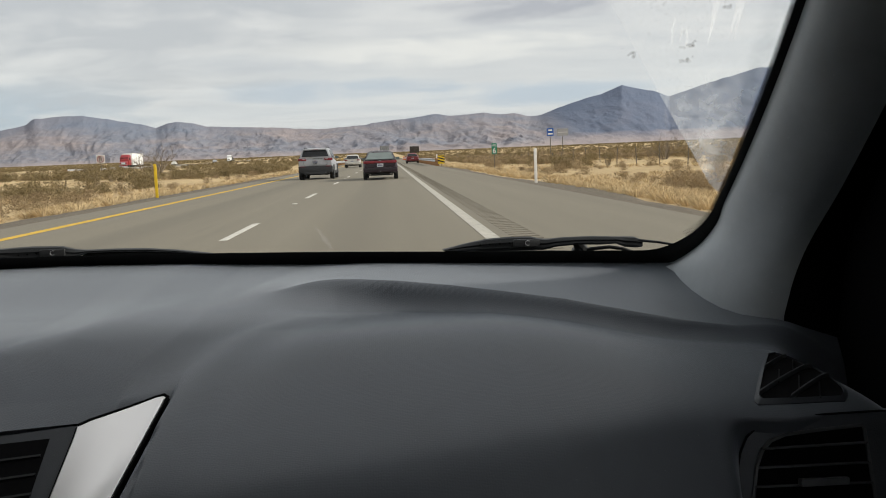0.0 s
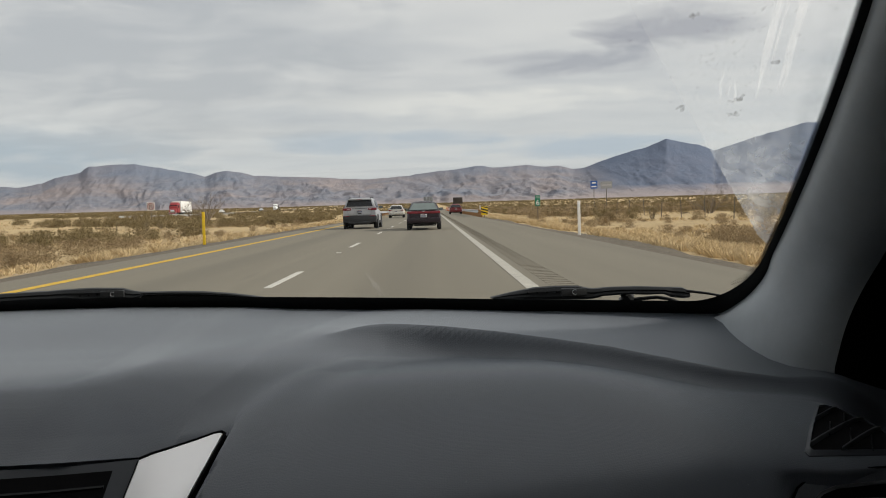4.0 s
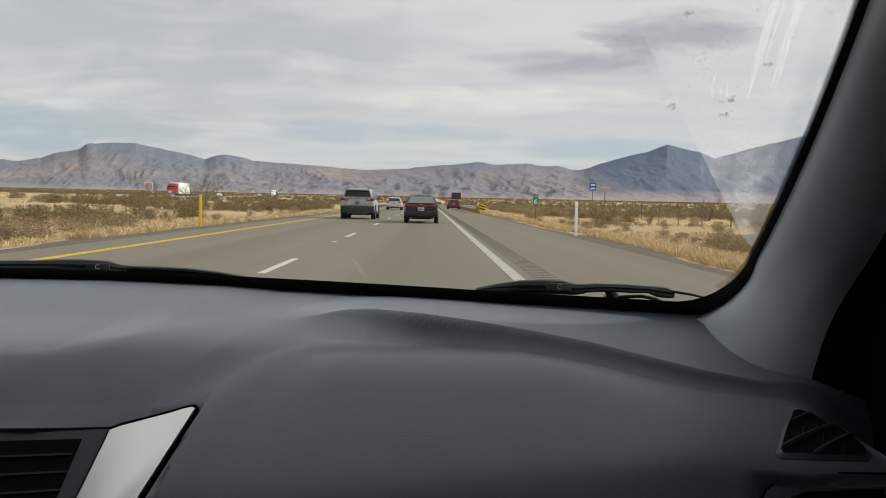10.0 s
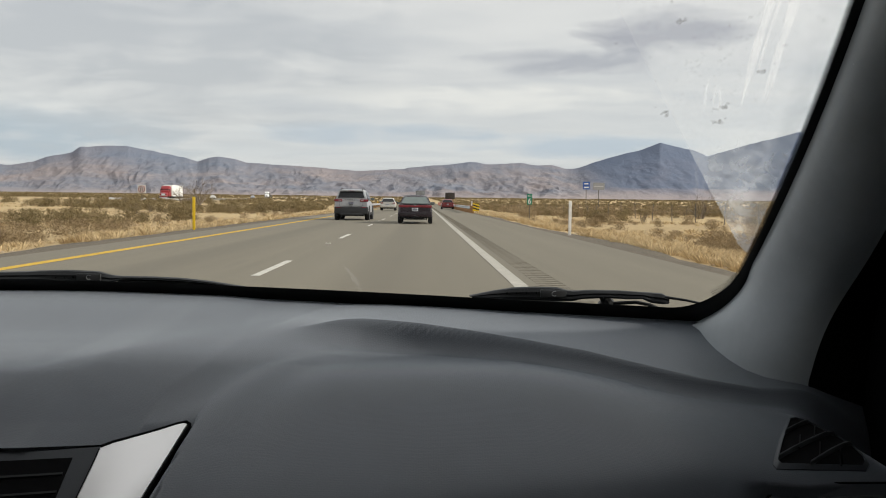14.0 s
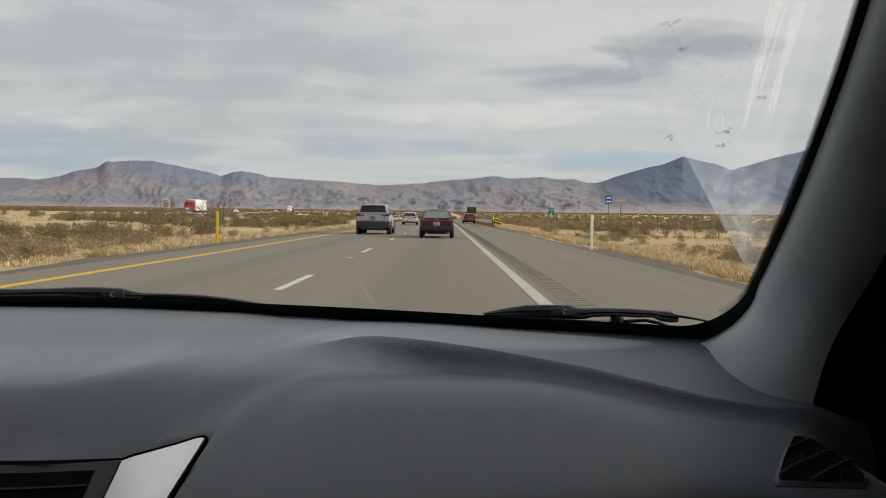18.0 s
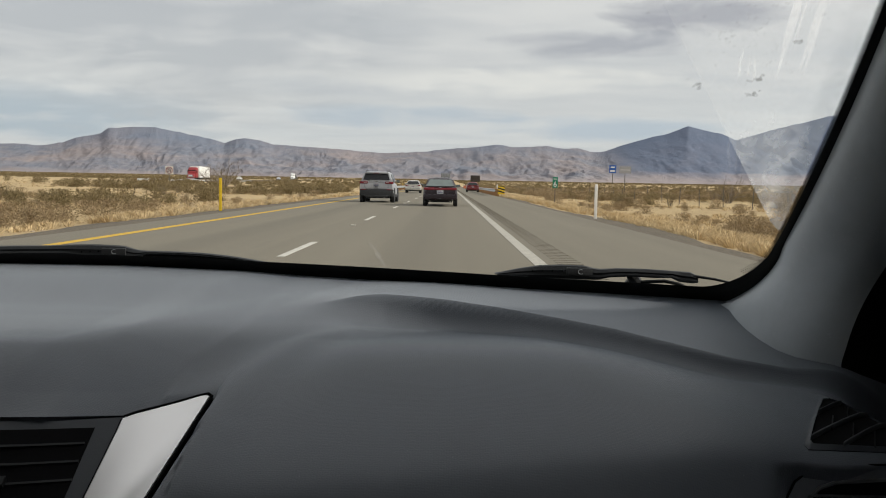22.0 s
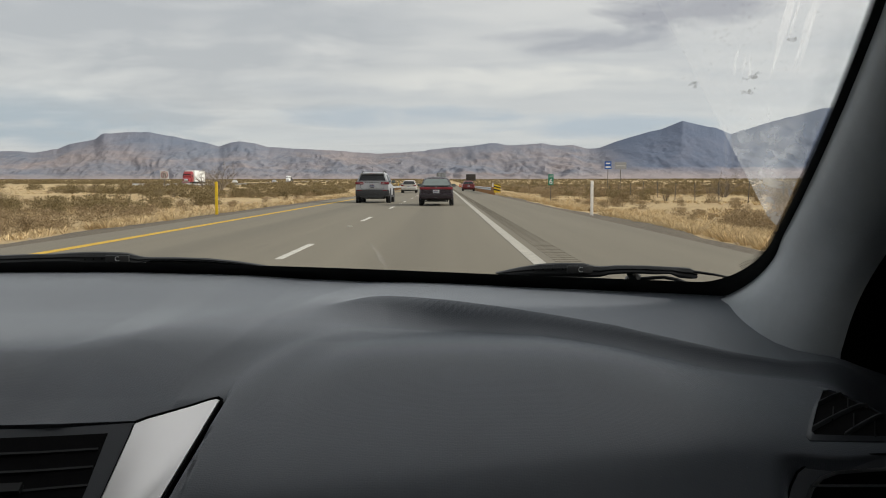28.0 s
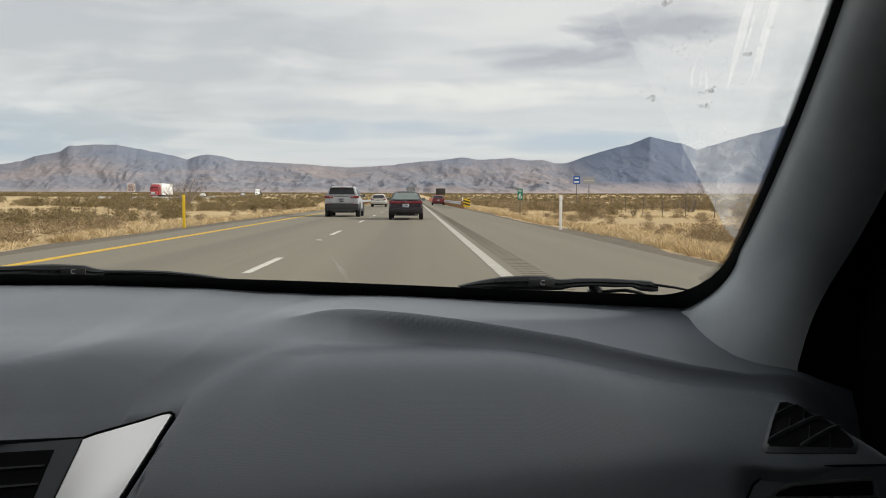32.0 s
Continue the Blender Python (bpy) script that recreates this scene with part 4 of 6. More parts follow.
silver = [(-0.1935, 0.0016), (-0.1895, 0.0020), (-0.1868, 0.0048), (-0.1883, 0.012), (-0.1927, 0.03), (-0.2006, 0.062), (-0.2099, 0.1), (-0.222, 0.15), (-0.25, 0.15), (-0.2474, 0.1), (-0.2454, 0.062), (-0.2432, 0.02), (-0.243, 0.01), (-0.236, 0.0075), (-0.212, 0.005)]
groove_line = [(x + 0.0022 * (1 if k < 8 else -1) * (0.3 if k in (0, 14, 13) else 1), q - (0.0022 if k in (0, 1, 12, 13, 14) else 0)) for k, (x, q) in enumerate(silver)]
part("strip_groove_shade", plate_on_stack(groove_line, 0.0022, 0.0015), M_VENT, car_cabin, "black plate for the shadow groove round the silver strip")
part("silver_strip", plate_on_stack(silver, 0.004, 0.003), M_TRIM, car_cabin, "satin silver trim strip")


def strip_on_stack(x0, x1, top0, top1, low0, low1, lift, thick):
    """A band that follows the bowed stack from x0 to x1, with its own height at each end."""
    rings = []
    for x in np.linspace(x0, x1, 14):
        f = (x - x0) / (x1 - x0)
        a, b = top0 + (top1 - top0) * f, low0 + (low1 - low0) * f
        rings.append([stack(x, a, lift), stack(x, a, lift + thick), stack(x, b, lift + thick), stack(x, b, lift)])
    return loft(rings)


# dark tube in place of a shaded gap
part("strip_gap_shade", tube([stack(x, q, 0.0068) for x, q in [(-0.243, 0.0085), (-0.236, 0.006), (-0.212, 0.0036), (-0.1938, 0.0008), (-0.1884, 0.0009), (-0.1856, 0.0040), (-0.1871, 0.012), (-0.1915, 0.03), (-0.1994, 0.062), (-0.2087, 0.1), (-0.2208, 0.15)]], 0.0012, 6), M_VENT, car_cabin, "dark tube for the shadow gap round the silver strip")
# flat black sheet instead of a hollow: its shade is in the colour
part("centre_vent_dark_sheet", strip_on_stack(-0.46, -0.2585, 0.018, 0.0150, 0.110, 0.100, 0.0, 0.003), M_VENT, car_cabin, "black sheet for the shaded hollow of the air vent")
for k in range(5):
    a = 0.030 + 0.0165 * k
    part("vent_slat", strip_on_stack(-0.46, -0.2600 + 0.001 * k, a + 0.003, a, a + 0.0052, a + 0.0018, 0.003, 0.0016), M_SLAT, car_cabin)
part("vent_tab", strip_on_stack(-0.318, -0.292, 0.061, 0.0605, 0.068, 0.0675, 0.004, 0.004), M_SLAT, car_cabin)

# demister grille on the outer corner of the dash


def tri_plane(a, b, off=0.0):
    """Point on the tilted corner of the dash: a to the right, b down."""
    o, r, d = Vector((0.3148, 0.7149, 0.8579)), Vector((0.7893, -0.2711, -0.0936)), Vector((-1.2327, -2.0969, -0.1643))
    p = o + r * a + d * b
    return Vector((p.x, p.y, float(dash_z(p.x, p.y)) + off))


grille = [(-0.0072, 0.0045), (-0.0027, 0.0016), (0.0085, 0.0018), (0.0212, 0.0039), (0.0330, 0.0085), (0.0437, 0.0144), (0.0535, 0.0210), (0.0621, 0.0276), (0.0652, 0.0318), (0.0637, 0.036), (0.0249, 0.0444), (0.0029, 0.0486), (-0.0009, 0.0469), (-0.0044, 0.0272)]


mid_a, mid_b = 0.026, 0.026
bed = [[tri_plane(a, b, -0.014) for a, b in grille]] + [[tri_plane(mid_a + (a - mid_a) * k, mid_b + (b - mid_b) * k, 0.0010) for a, b in grille] for k in (1.0, 0.75, 0.5, 0.25, 0.03)]
# the black bed stands in for shade in the grille's holes
corner_vent = part("demister_grille", loft(bed), M_VENT, car_cabin, "three-cornered demister grille on a black bed for its shaded holes")
rim_o = [(a + (a - 0.03) * 0.10, b + (b - 0.026) * 0.12) for a, b in grille]
part("grille_rim", loft([[tri_plane(a, b, -0.012) for a, b in rim_o], [tri_plane(a, b, 0.0008) for a, b in rim_o], [tri_plane(a, b, 0.0026) for a, b in grille], [tri_plane(a, b, 0.0002) for a, b in grille]], caps=False), M_STACK, corner_vent)
for a0, b0, a1, b1 in [(-0.0048, 0.022, 0.0086, 0.0030), (-0.0006, 0.0451, 0.0335, 0.0093), (0.0244, 0.0444, 0.0504, 0.0175)]:
    part("grille_bar", loft([[tri_plane(a, b + e * 0.6, 0.0026 + f) for e, f in ((-0.0020, -0.002), (-0.0013, 0.0016), (0.0010, 0.0016), (0.0017, -0.002))] for a, b in [(a0 + (a1 - a0) * k / 6, b0 + (b1 - b0) * k / 6) for k in range(7)]]), M_BAR, corner_vent)
for a, b in [(0.008, 0.028), (0.026, 0.031), (0.016, 0.014), (0.044, 0.034)]:
    part("grille_rib", loft([[tri_plane(a + e, b + g, 0.0012) for e, g in ((-0.0006, -0.006), (0.0006, -0.006), (0.004, 0.006), (0.0028, 0.006))], [tri_plane(a + e, b + g, 0.0026) for e, g in ((-0.0006, -0.006), (0.0006, -0.006), (0.004, 0.006), (0.0028, 0.006))]]), M_SLAT, corner_vent)

# side air vent below it


def side_plane(a, b, off=0.0):
    """Point on the near-upright outer end of the dash: a to the right, b down."""
    o = Vector((0.2535, 0.6386, 0.8239))
    p = o + Vector((0.99, 0.08, 0.015)) * a + Vector((-0.04, -0.24, -0.97)) * b + Vector((0, -0.96, 0.24)) * off
    return p * 0.94 + Vector((-0.0002, 0.00075, 0.06195))


def side_plate(outline, lift, thick):
    return loft([[side_plane(a, b, lift) for a, b in outline], [side_plane(a, b, lift + thick) for a, b in outline]], closed=True)


def rounded(w, h, r, x=0.0, y=0.0, n=5):
    pts = []
    for cx, cy, s in ((w - r, r, -90), (w - r, h - r, 0), (r, h - r, 90), (r, r, 180)):
        for k in range(n + 1):
            a = radians(s + 90 * k / n)
            pts.append((x + cx + r * math.cos(a), y + cy + r * math.sin(a)))
    return pts


frame_line = [(0.010, 0.20), (-0.010, 0.115), (-0.0120, 0.080), (-0.0113, 0.0543), (-0.0077, 0.0335), (-0.0047, 0.0214), (0.0010, 0.0108), (0.0110, 0.0035), (0.0240, 0.0001), (0.0665, 0.0003), (0.1096, 0.0018), (0.136, 0.004), (0.136, 0.20)]
hole_line = [(0.024, 0.17), (0.004, 0.100), (0.0022, 0.078), (0.0029, 0.0558), (0.0072, 0.0329), (0.0120, 0.0219), (0.0193, 0.0155), (0.0309, 0.0121), (0.061, 0.0112), (0.0935, 0.0110), (0.0955, 0.0132), (0.0969, 0.0273), (0.1005, 0.0661), (0.104, 0.17)]
side_vent = part("side_vent", side_plate(frame_line, -0.035, 0.038), M_DASH, car_cabin, "framed side air vent with black slats")
# flat dark sheet painted as the shaded inside of the vent
part("vent_dark_sheet", side_plate(hole_line, 0.0022, 0.0016), M_VENT, side_vent)
part("opening_rim", tube([side_plane(a, b, 0.0042) for a, b in hole_line], 0.0014, 6), M_TAB, side_vent)
for k in range(8):
    bl, br = 0.0196 + 0.0134 * k, 0.0231 + 0.0148 * k
    al = 0.0110 - 0.0035 * min(k, 2) + (0.006 * (k - 5) if k > 5 else 0)
    part("slat", loft([[side_plane(a, b + e, 0.004 + f) for e, f in ((0, 0), (0.0007, 0.003), (0.0016, 0.0034), (0.0020, 0))] for a, b in ((al, bl), (0.0965 + 0.0008 * k, br))]), M_SIDESLAT, side_vent)
part("tab", side_plate([(0.0385, 0.0446), (0.0760, 0.0468), (0.0768, 0.0488), (0.0760, 0.0521), (0.0385, 0.0501), (0.0377, 0.0476)], 0.006, 0.006), M_TAB, side_vent)
part("vent_seam", tube([side_plane(a, b, 0.003) for a, b in frame_line], 0.0009, 6), M_VENT, side_vent)

# right pillar, with its foot on the dash, and the door behind it in painted shade


# the pillar's foot spreads over the end of the dash
FOOT = ((0.2930, 0.945), (0.2890, 0.920), (0.2880, 0.892), (0.2895, 0.863), (0.2940, 0.836), (0.3020, 0.811), (0.3140, 0.793), (0.330, 0.783), (0.348, 0.778), (0.364, 0.776), (0.380, 0.776), (0.398, 0.776), (0.398, 0.95), (0.34, 0.95))


def pillar_section(z):
    """Rounded section of the pillar's trim: it bulges into the cabin, then turns away to the door."""
    x0 = EDGE_X + 0.008 - 0.035 * max(0, z - 1.0) / 0.3 * (z - 0.95) / 0.3
    y0 = glass_y(x0, z)
    section = ((0.0, -0.006), (-0.0022, -0.014), (-0.0026, -0.024), (-0.0004, -0.036), (0.0055, -0.049), (0.0150, -0.060), (0.028, -0.0685), (0.044, -0.0740), (0.061, -0.0770), (0.080, -0.0785), (0.090, -0.079), (0.098, -0.079), (0.098, 0.03), (0.02, 0.03))
    return [(x0 + a, y0 + b) for a, b in section]


def pillar_ring(z):
    """The pillar at a height: along the glass in front, and straight down to its foot behind."""
    near = float(smoothstep(0.99, 0.868, z))
    far = min(1.0, max(0.0, (1.09 - z) / 0.22))
    ring = []
    for k, ((a, b), (c, d), (e, g)) in enumerate(zip(pillar_section(z), FOOT, pillar_section(1.09))):
        x, y = a + (c - a) * near, b + (d - b) * near
        w = 0.60 * min(1.0, k / 7.0) if far > 0 and k < 12 else 0.0
        ring.append((x + (e + (c - e) * far - x) * w, y + (g + (d - g) * far - y) * w, z))
    return ring


def trim_ring(z):
    """The trim starts at the seal, follows the rounded corner of the glass, and runs into the pillar's face."""
    lip = glass_outline(0.0145)
    low = [q for q in lip if q[0] > 0.266]
    xo = float(np.interp(z, [q[1] for q in low], [q[0] for q in low]))
    xo = 0.5 * (xo + 0.286 + math.hypot(xo - 0.286, 0.002))
    face = [(max(x, xo - 0.25 * (glass_y(xo, z) - y)), y, z) for x, y, _ in pillar_ring(z)[1:9]]
    return [on_glass(xo, z, -0.002), on_glass(xo, z, 0.004)] + face


heights = np.concatenate([np.linspace(0.80, 0.90, 5), np.linspace(0.9068, 0.975, 12), np.linspace(0.99, 1.36, 16)])
part("pillar_trim", loft([trim_ring(z) for z in heights], closed=False), M_PILLAR, car_cabin, "grey plastic windscreen pillar trim")
part("door_seal", loft([pillar_ring(z)[8:] for z in heights], closed=False), M_SHADETRIM, car_cabin, "door seal and frame, shade put into its black")
part("door_panel", block(0.40, 0.44, -1.5, 0.40, 0.25, 0.895), M_CABIN, car_cabin, "grey door panel")
part("door_front_panel", block(0.40, 0.44, 0.40, 0.86, 0.25, 0.915), M_SHADETRIM, car_cabin, "front end of the door, blackened as shade")
# added width here blocks direct sun from the dash; its black is painted shade
part("door_frame_sun_block", loft([[(x, y, z) for x, y in ((0.40, 0.33), (0.44, 0.33), (0.44, glass_y(0.33, z) - 0.005), (0.40, glass_y(0.33, z) - 0.005))] for z in (0.915, 1.0, 1.12, 1.24, 1.36)]), M_SHADETRIM, car_cabin, "corner of the door's window frame, blackened and widened to block sun")
part("door_centre_pillar", block(0.40, 0.44, -0.75, -0.60, 0.915, 1.36), M_SHADETRIM, car_cabin)

# shell that closes the cabin: roof, far side with its windows, back, floor; unseen, it also tunes the light
part("roof_lining", loft([[(-1.30, y, z), (0.44, y, z), (0.44, y, z + 0.035), (-1.30, y, z + 0.035)] for y, z in ((-1.6, 1.34), (-0.3, 1.38), (0.30, 1.375), (0.45, 1.362), (0.545, 1.345))]), M_HEADLINER, car_cabin)
# visors are out of view, added to cut skylight on the pad
for x0, x1 in ((-1.10, -0.56), (-0.30, 0.26)):
    part("sun_visor", loft([[(x0, y, z), (x1, y, z), (x1, y, z + 0.016), (x0, y, z + 0.016)] for y, z in ((0.32, 1.352), (0.42, 1.342), (0.51, 1.322))]), M_HEADLINER, car_cabin)
part("far_pillar", loft([[(-1.26, glass_y(-1.24, z) - 0.06, z), (-1.24, glass_y(-1.24, z), z), (-1.32, glass_y(-1.24, z), z), (-1.32, glass_y(-1.24, z) - 0.06, z)] for z in (0.86, 1.36)]), M_PILLAR, car_cabin)
part("far_door", block(-1.34, -1.30, -1.6, 1.0, 0.25, 0.95), M_CABIN, car_cabin)
part("far_centre_pillar", block(-1.34, -1.30, -0.25, -0.13, 0.95, 1.36), M_SHADETRIM, car_cabin)
part("rear_shelf", block(-1.30, 0.44, -1.6, -1.5, 0.25, 1.05), M_CABIN, car_cabin)
part("floor_pan", block(-1.30, 0.44, -1.6, 1.15, 0.21, 0.25), M_CABIN, car_cabin)
part("bulkhead", block(-1.30, 0.44, 1.12, 1.16, 0.25, 0.86), M_SHADETRIM, car_cabin)
# unseen seats, added to hold back light from the rear windows
for x in (-0.88, 0.01):
    part("front_seat_back", block(x - 0.27, x + 0.27, -0.58, -0.42, 0.45, 1.02, 0.05), M_CABIN, car_cabin)
    part("headrest", block(x - 0.14, x + 0.14, -0.58, -0.46, 1.04, 1.22, 0.04), M_CABIN, car_cabin)
# out-of-view panes that hold down the fill light in the cabin
for name, pts in (("rear_window_pane", [(-1.30, -1.55, 1.05), (0.44, -1.55, 1.05), (0.44, -1.58, 1.34), (-1.30, -1.58, 1.34)]), ("rear_side_pane", [(0.42, -1.5, 0.895), (0.42, -0.75, 0.915), (0.42, -0.75, 1.36), (0.42, -1.5, 1.35)]), ("rear_side_pane", [(-1.32, -1.5, 0.95), (-1.32, -0.25, 0.95), (-1.32, -0.25, 1.37), (-1.32, -1.5, 1.35)]), ("front_side_pane", [(-1.32, -0.13, 0.95), (-1.32, 0.99, 0.95), (-1.32, 0.60, 1.37), (-1.32, -0.13, 1.37)])):
    part(name, quad_plate(*pts, 0.004), M_SIDEGLASS if name == "front_side_pane" else M_TINT, car_cabin, "unseen window pane, darkened to dim the cabin light")
part("cowl", loft([[(x, y, 0.862 - 0.05 * ((y - 1.12) / 0.3) ** 2 - 0.03 * ((x + 0.45) / 0.8) ** 2) for x in np.linspace(-1.25, 0.36, 14)] for y in np.linspace(1.12, 1.5, 8)], closed=False), M_WIPER, car_cabin, "black cowl under the wipers")

# outer shell below the glass, so that the car stands on the road
shell = [(1.46, 0.80, 0.30, 0.800), (1.75, 0.80, 0.28, 0.775), (2.05, 0.78, 0.28, 0.730), (2.25, 0.72, 0.30, 0.665), (2.33, 0.62, 0.36, 0.58)]
part("bonnet", loft([[(-0.44 + hw * c, y, zl + (zh - zl) * h) for c, h in ((-1, 0.0), (-1.02, 0.5), (-0.98, 0.88), (-0.8, 0.97), (0, 1.0), (0.8, 0.97), (0.98, 0.88), (1.02, 0.5), (1, 0.0))] for y, hw, zl, zh in shell]), M_SILVER, car_cabin, "plain painted nose of the car")
for x0, x1 in ((-1.36, -1.342), (0.442, 0.46)):
    part("outer_skin", block(x0, x1, -1.9, 1.46, 0.28, 0.78, 0.006), M_SILVER, car_cabin)
part("tail", block(-1.34, 0.44, -2.0, -1.605, 0.30, 0.98, 0.05), M_SILVER, car_cabin)
for s_, x in ((-1, -1.22), (1, 0.32)):
    for y in (-1.35, 1.72):
        wheel_on(car_cabin, x, y, 0.31, 0.20, s_)

# wipers, lying along the foot of the glass


def wiper(top, low, extras, mark, label):
    """A blade between its upper and lower outlines, (x, z) on the glass, with its struts, rubber and clip."""
    w = thing("wiper", label, "wiper", "windscreen wipers")
    x0, x1 = max(top[0][0], low[0][0]), min(top[-1][0], low[-1][0])
    rings_ = []
    for x in np.linspace(x0, x1, 90):
        a, b = np.interp(x, [p[0] for p in top], [p[1] for p in top]), np.interp(x, [p[0] for p in low], [p[1] for p in low])
        m, h = (a + b) / 2, max(0.0004, (a - b) / 2)
        c = Vector(on_glass(x, m, -0.022))
        # a rounded hump with a flute along its face
        rings_.append([c + Vector((0, 0.004, -h)), c + Vector((0, -0.003, -h * 0.92)), c + Vector((0, -0.0062, -h * 0.45)), c + Vector((0, -0.0050, -h * 0.05)), c + Vector((0, -0.0058, h * 0.30)), c + Vector((0, -0.0030, h * 0.85)), c + Vector((0, 0.002, h)), c + Vector((0, 0.008, h * 0.6)), c + Vector((0, 0.008, -h * 0.6))])
    part("blade_cover", loft(rings_), M_WIPER, w)
    for name, path, r in extras:
        part(name, tube([Vector(on_glass(x, z, -0.022)) for x, z in path], r, 8), M_TYRE if name == "rubber" else M_WIPER, w)
    c = Vector(on_glass(mark[0], mark[1], -0.022)) + Vector((0, -0.0066, 0))
    part("clip", block(c.x - 0.016, c.x + 0.014, c.y - 0.0008, c.y + 0.004, c.z - 0.0042, c.z + 0.0042, 0.0008), M_PLASTIC, w, "moulded blade clip")
    for n in (9,):
        pts = [c + Vector((0.0030 * math.cos(a), -0.0011, 0.0028 * math.sin(a))) for a in np.linspace(0.9, 5.4, n)]
        part("clip_mark", tube(pts, 0.0004, 5), M_GREYPLATE, w)
    for k in range(4):
        x = mark[0] - 0.02 - 0.011 * k
        z = mark[1] - 0.0006 * k
        part("rivet_hole", lathe([(0.0004, -0.0004), (0.0011, -0.0002), (0.0011, 0.0004), (0.0004, 0.0006)], 8), M_VENT, w).matrix_basis = Matrix.Translation(Vector(on_glass(x, z, -0.022)) + Vector((0, -0.0062, 0))) @ Matrix.Rotation(math.pi / 2, 4, "Z")
    return w


wiper([(0.0572, 0.9086), (0.0828, 0.9156), (0.1078, 0.921), (0.1325, 0.923), (0.157, 0.9232), (0.1685, 0.9205), (0.1746, 0.9201), (0.1932, 0.9222), (0.2222, 0.9231), (0.2509, 0.9223), (0.2678, 0.9218), (0.2745, 0.9182)],
      [(0.0573, 0.9071), (0.1096, 0.9061), (0.1351, 0.9065), (0.1662, 0.9068), (0.1735, 0.9074), (0.1837, 0.9109), (0.2071, 0.9135), (0.2306, 0.9132), (0.2475, 0.9144), (0.2574, 0.9101), (0.2689, 0.9092), (0.2769, 0.9106)],
      [("strut", [(0.207, 0.9150), (0.211, 0.9110), (0.214, 0.9060), (0.213, 0.900)], [0.0050, 0.0062, 0.0085, 0.011]),
       ("strut", [(0.214, 0.9050), (0.2265, 0.9074), (0.2431, 0.9096), (0.2582, 0.9070), (0.2690, 0.9025)], [0.0026, 0.0022, 0.0020, 0.0020, 0.0022]),
       ("rubber", [(0.060, 0.9050), (0.110, 0.9038), (0.180, 0.9032), (0.265, 0.9010)], 0.0022),
       ("spring_rod", [(0.270, 0.9180), (0.2919, 0.9153), (0.3105, 0.9117), (0.322, 0.909)], [0.0016, 0.0014, 0.0012, 0.0010])],
      (0.1526, 0.9165), "black wiper resting at the foot of the glass")
wiper([(-0.86, 0.918), (-0.70, 0.9225), (-0.5948, 0.9246), (-0.5527, 0.9263), (-0.4997, 0.9276), (-0.4815, 0.9289), (-0.4456, 0.9299), (-0.4068, 0.9286), (-0.3943, 0.9243), (-0.3839, 0.923), (-0.3403, 0.9229), (-0.3042, 0.9217), (-0.2686, 0.9182), (-0.2333, 0.9124), (-0.2206, 0.9096)],
      [(-0.86, 0.908), (-0.70, 0.9105), (-0.6022, 0.9126), (-0.5601, 0.9135), (-0.5171, 0.915), (-0.4743, 0.9149), (-0.4576, 0.9121), (-0.3916, 0.9132), (-0.3783, 0.9189), (-0.3418, 0.9188), (-0.3055, 0.9177), (-0.2695, 0.915), (-0.2337, 0.9107), (-0.2208, 0.9088)],
      [("rubber", [(-0.3846, 0.9155), (-0.3432, 0.9158), (-0.3064, 0.9152), (-0.2557, 0.9118), (-0.225, 0.908)], [0.0036, 0.0032, 0.0028, 0.0022, 0.001]),
       ("strut", [(-0.70, 0.906), (-0.60, 0.9085), (-0.54, 0.9095), (-0.46, 0.9085)], [0.0035, 0.0032, 0.0025, 0.0015])],
      (-0.4169, 0.9215), "black driver's side wiper resting on the glass")
# ------------------------------------------------------------------ vehicles


def superring(y, hw, z0, z1, p=5.0, n=28, tuck=0.0):
    """A rounded cross-section of a body at y: half width hw, from z0 to z1, narrowed at the top by tuck."""
    pts = []
    for k in range(n):
        a = 2 * math.pi * k / n
        c, s = math.cos(a), math.sin(a)
        x = hw * math.copysign(abs(c) ** (2 / p), c)
        z = (z0 + z1) / 2 + (z1 - z0) / 2 * math.copysign(abs(s) ** (2 / p), s)
        x *= 1 - tuck * (z - z0) / max(0.01, z1 - z0)
        pts.append((x, y, z))
    return pts


def plate_on(car, z, y, w=0.31, h=0.155, mat=None):
    p = part("number_plate", block(-w / 2, w / 2, y - 0.012, y, z - h / 2, z + h / 2, 0.004), mat or M_PLATE, car, "number plate")
    for k in range(7):
        x = -0.125 + 0.0365 * k
        part("plate_bar", block(x, x + 0.022, y - 0.015, y - 0.0125, z - 0.045, z + 0.025), M_INK, p)
    part("plate_bar", block(-0.09, 0.09, y - 0.015, y - 0.0125, z + 0.042, z + 0.058), M_LAMP, p)
    return p


def mirror_on(car, x, y, z, side, mat):
    m = part("door_mirror", block(min(x, x + side * 0.20), max(x, x + side * 0.20), y - 0.05, y + 0.06, z - 0.07, z + 0.07, 0.03), mat, car)
    part("mirror_glass", block(min(x, x + side * 0.17) + 0.015, max(x, x + side * 0.17), y - 0.056, y - 0.051, z - 0.05, z + 0.05), M_REARGLASS, m)


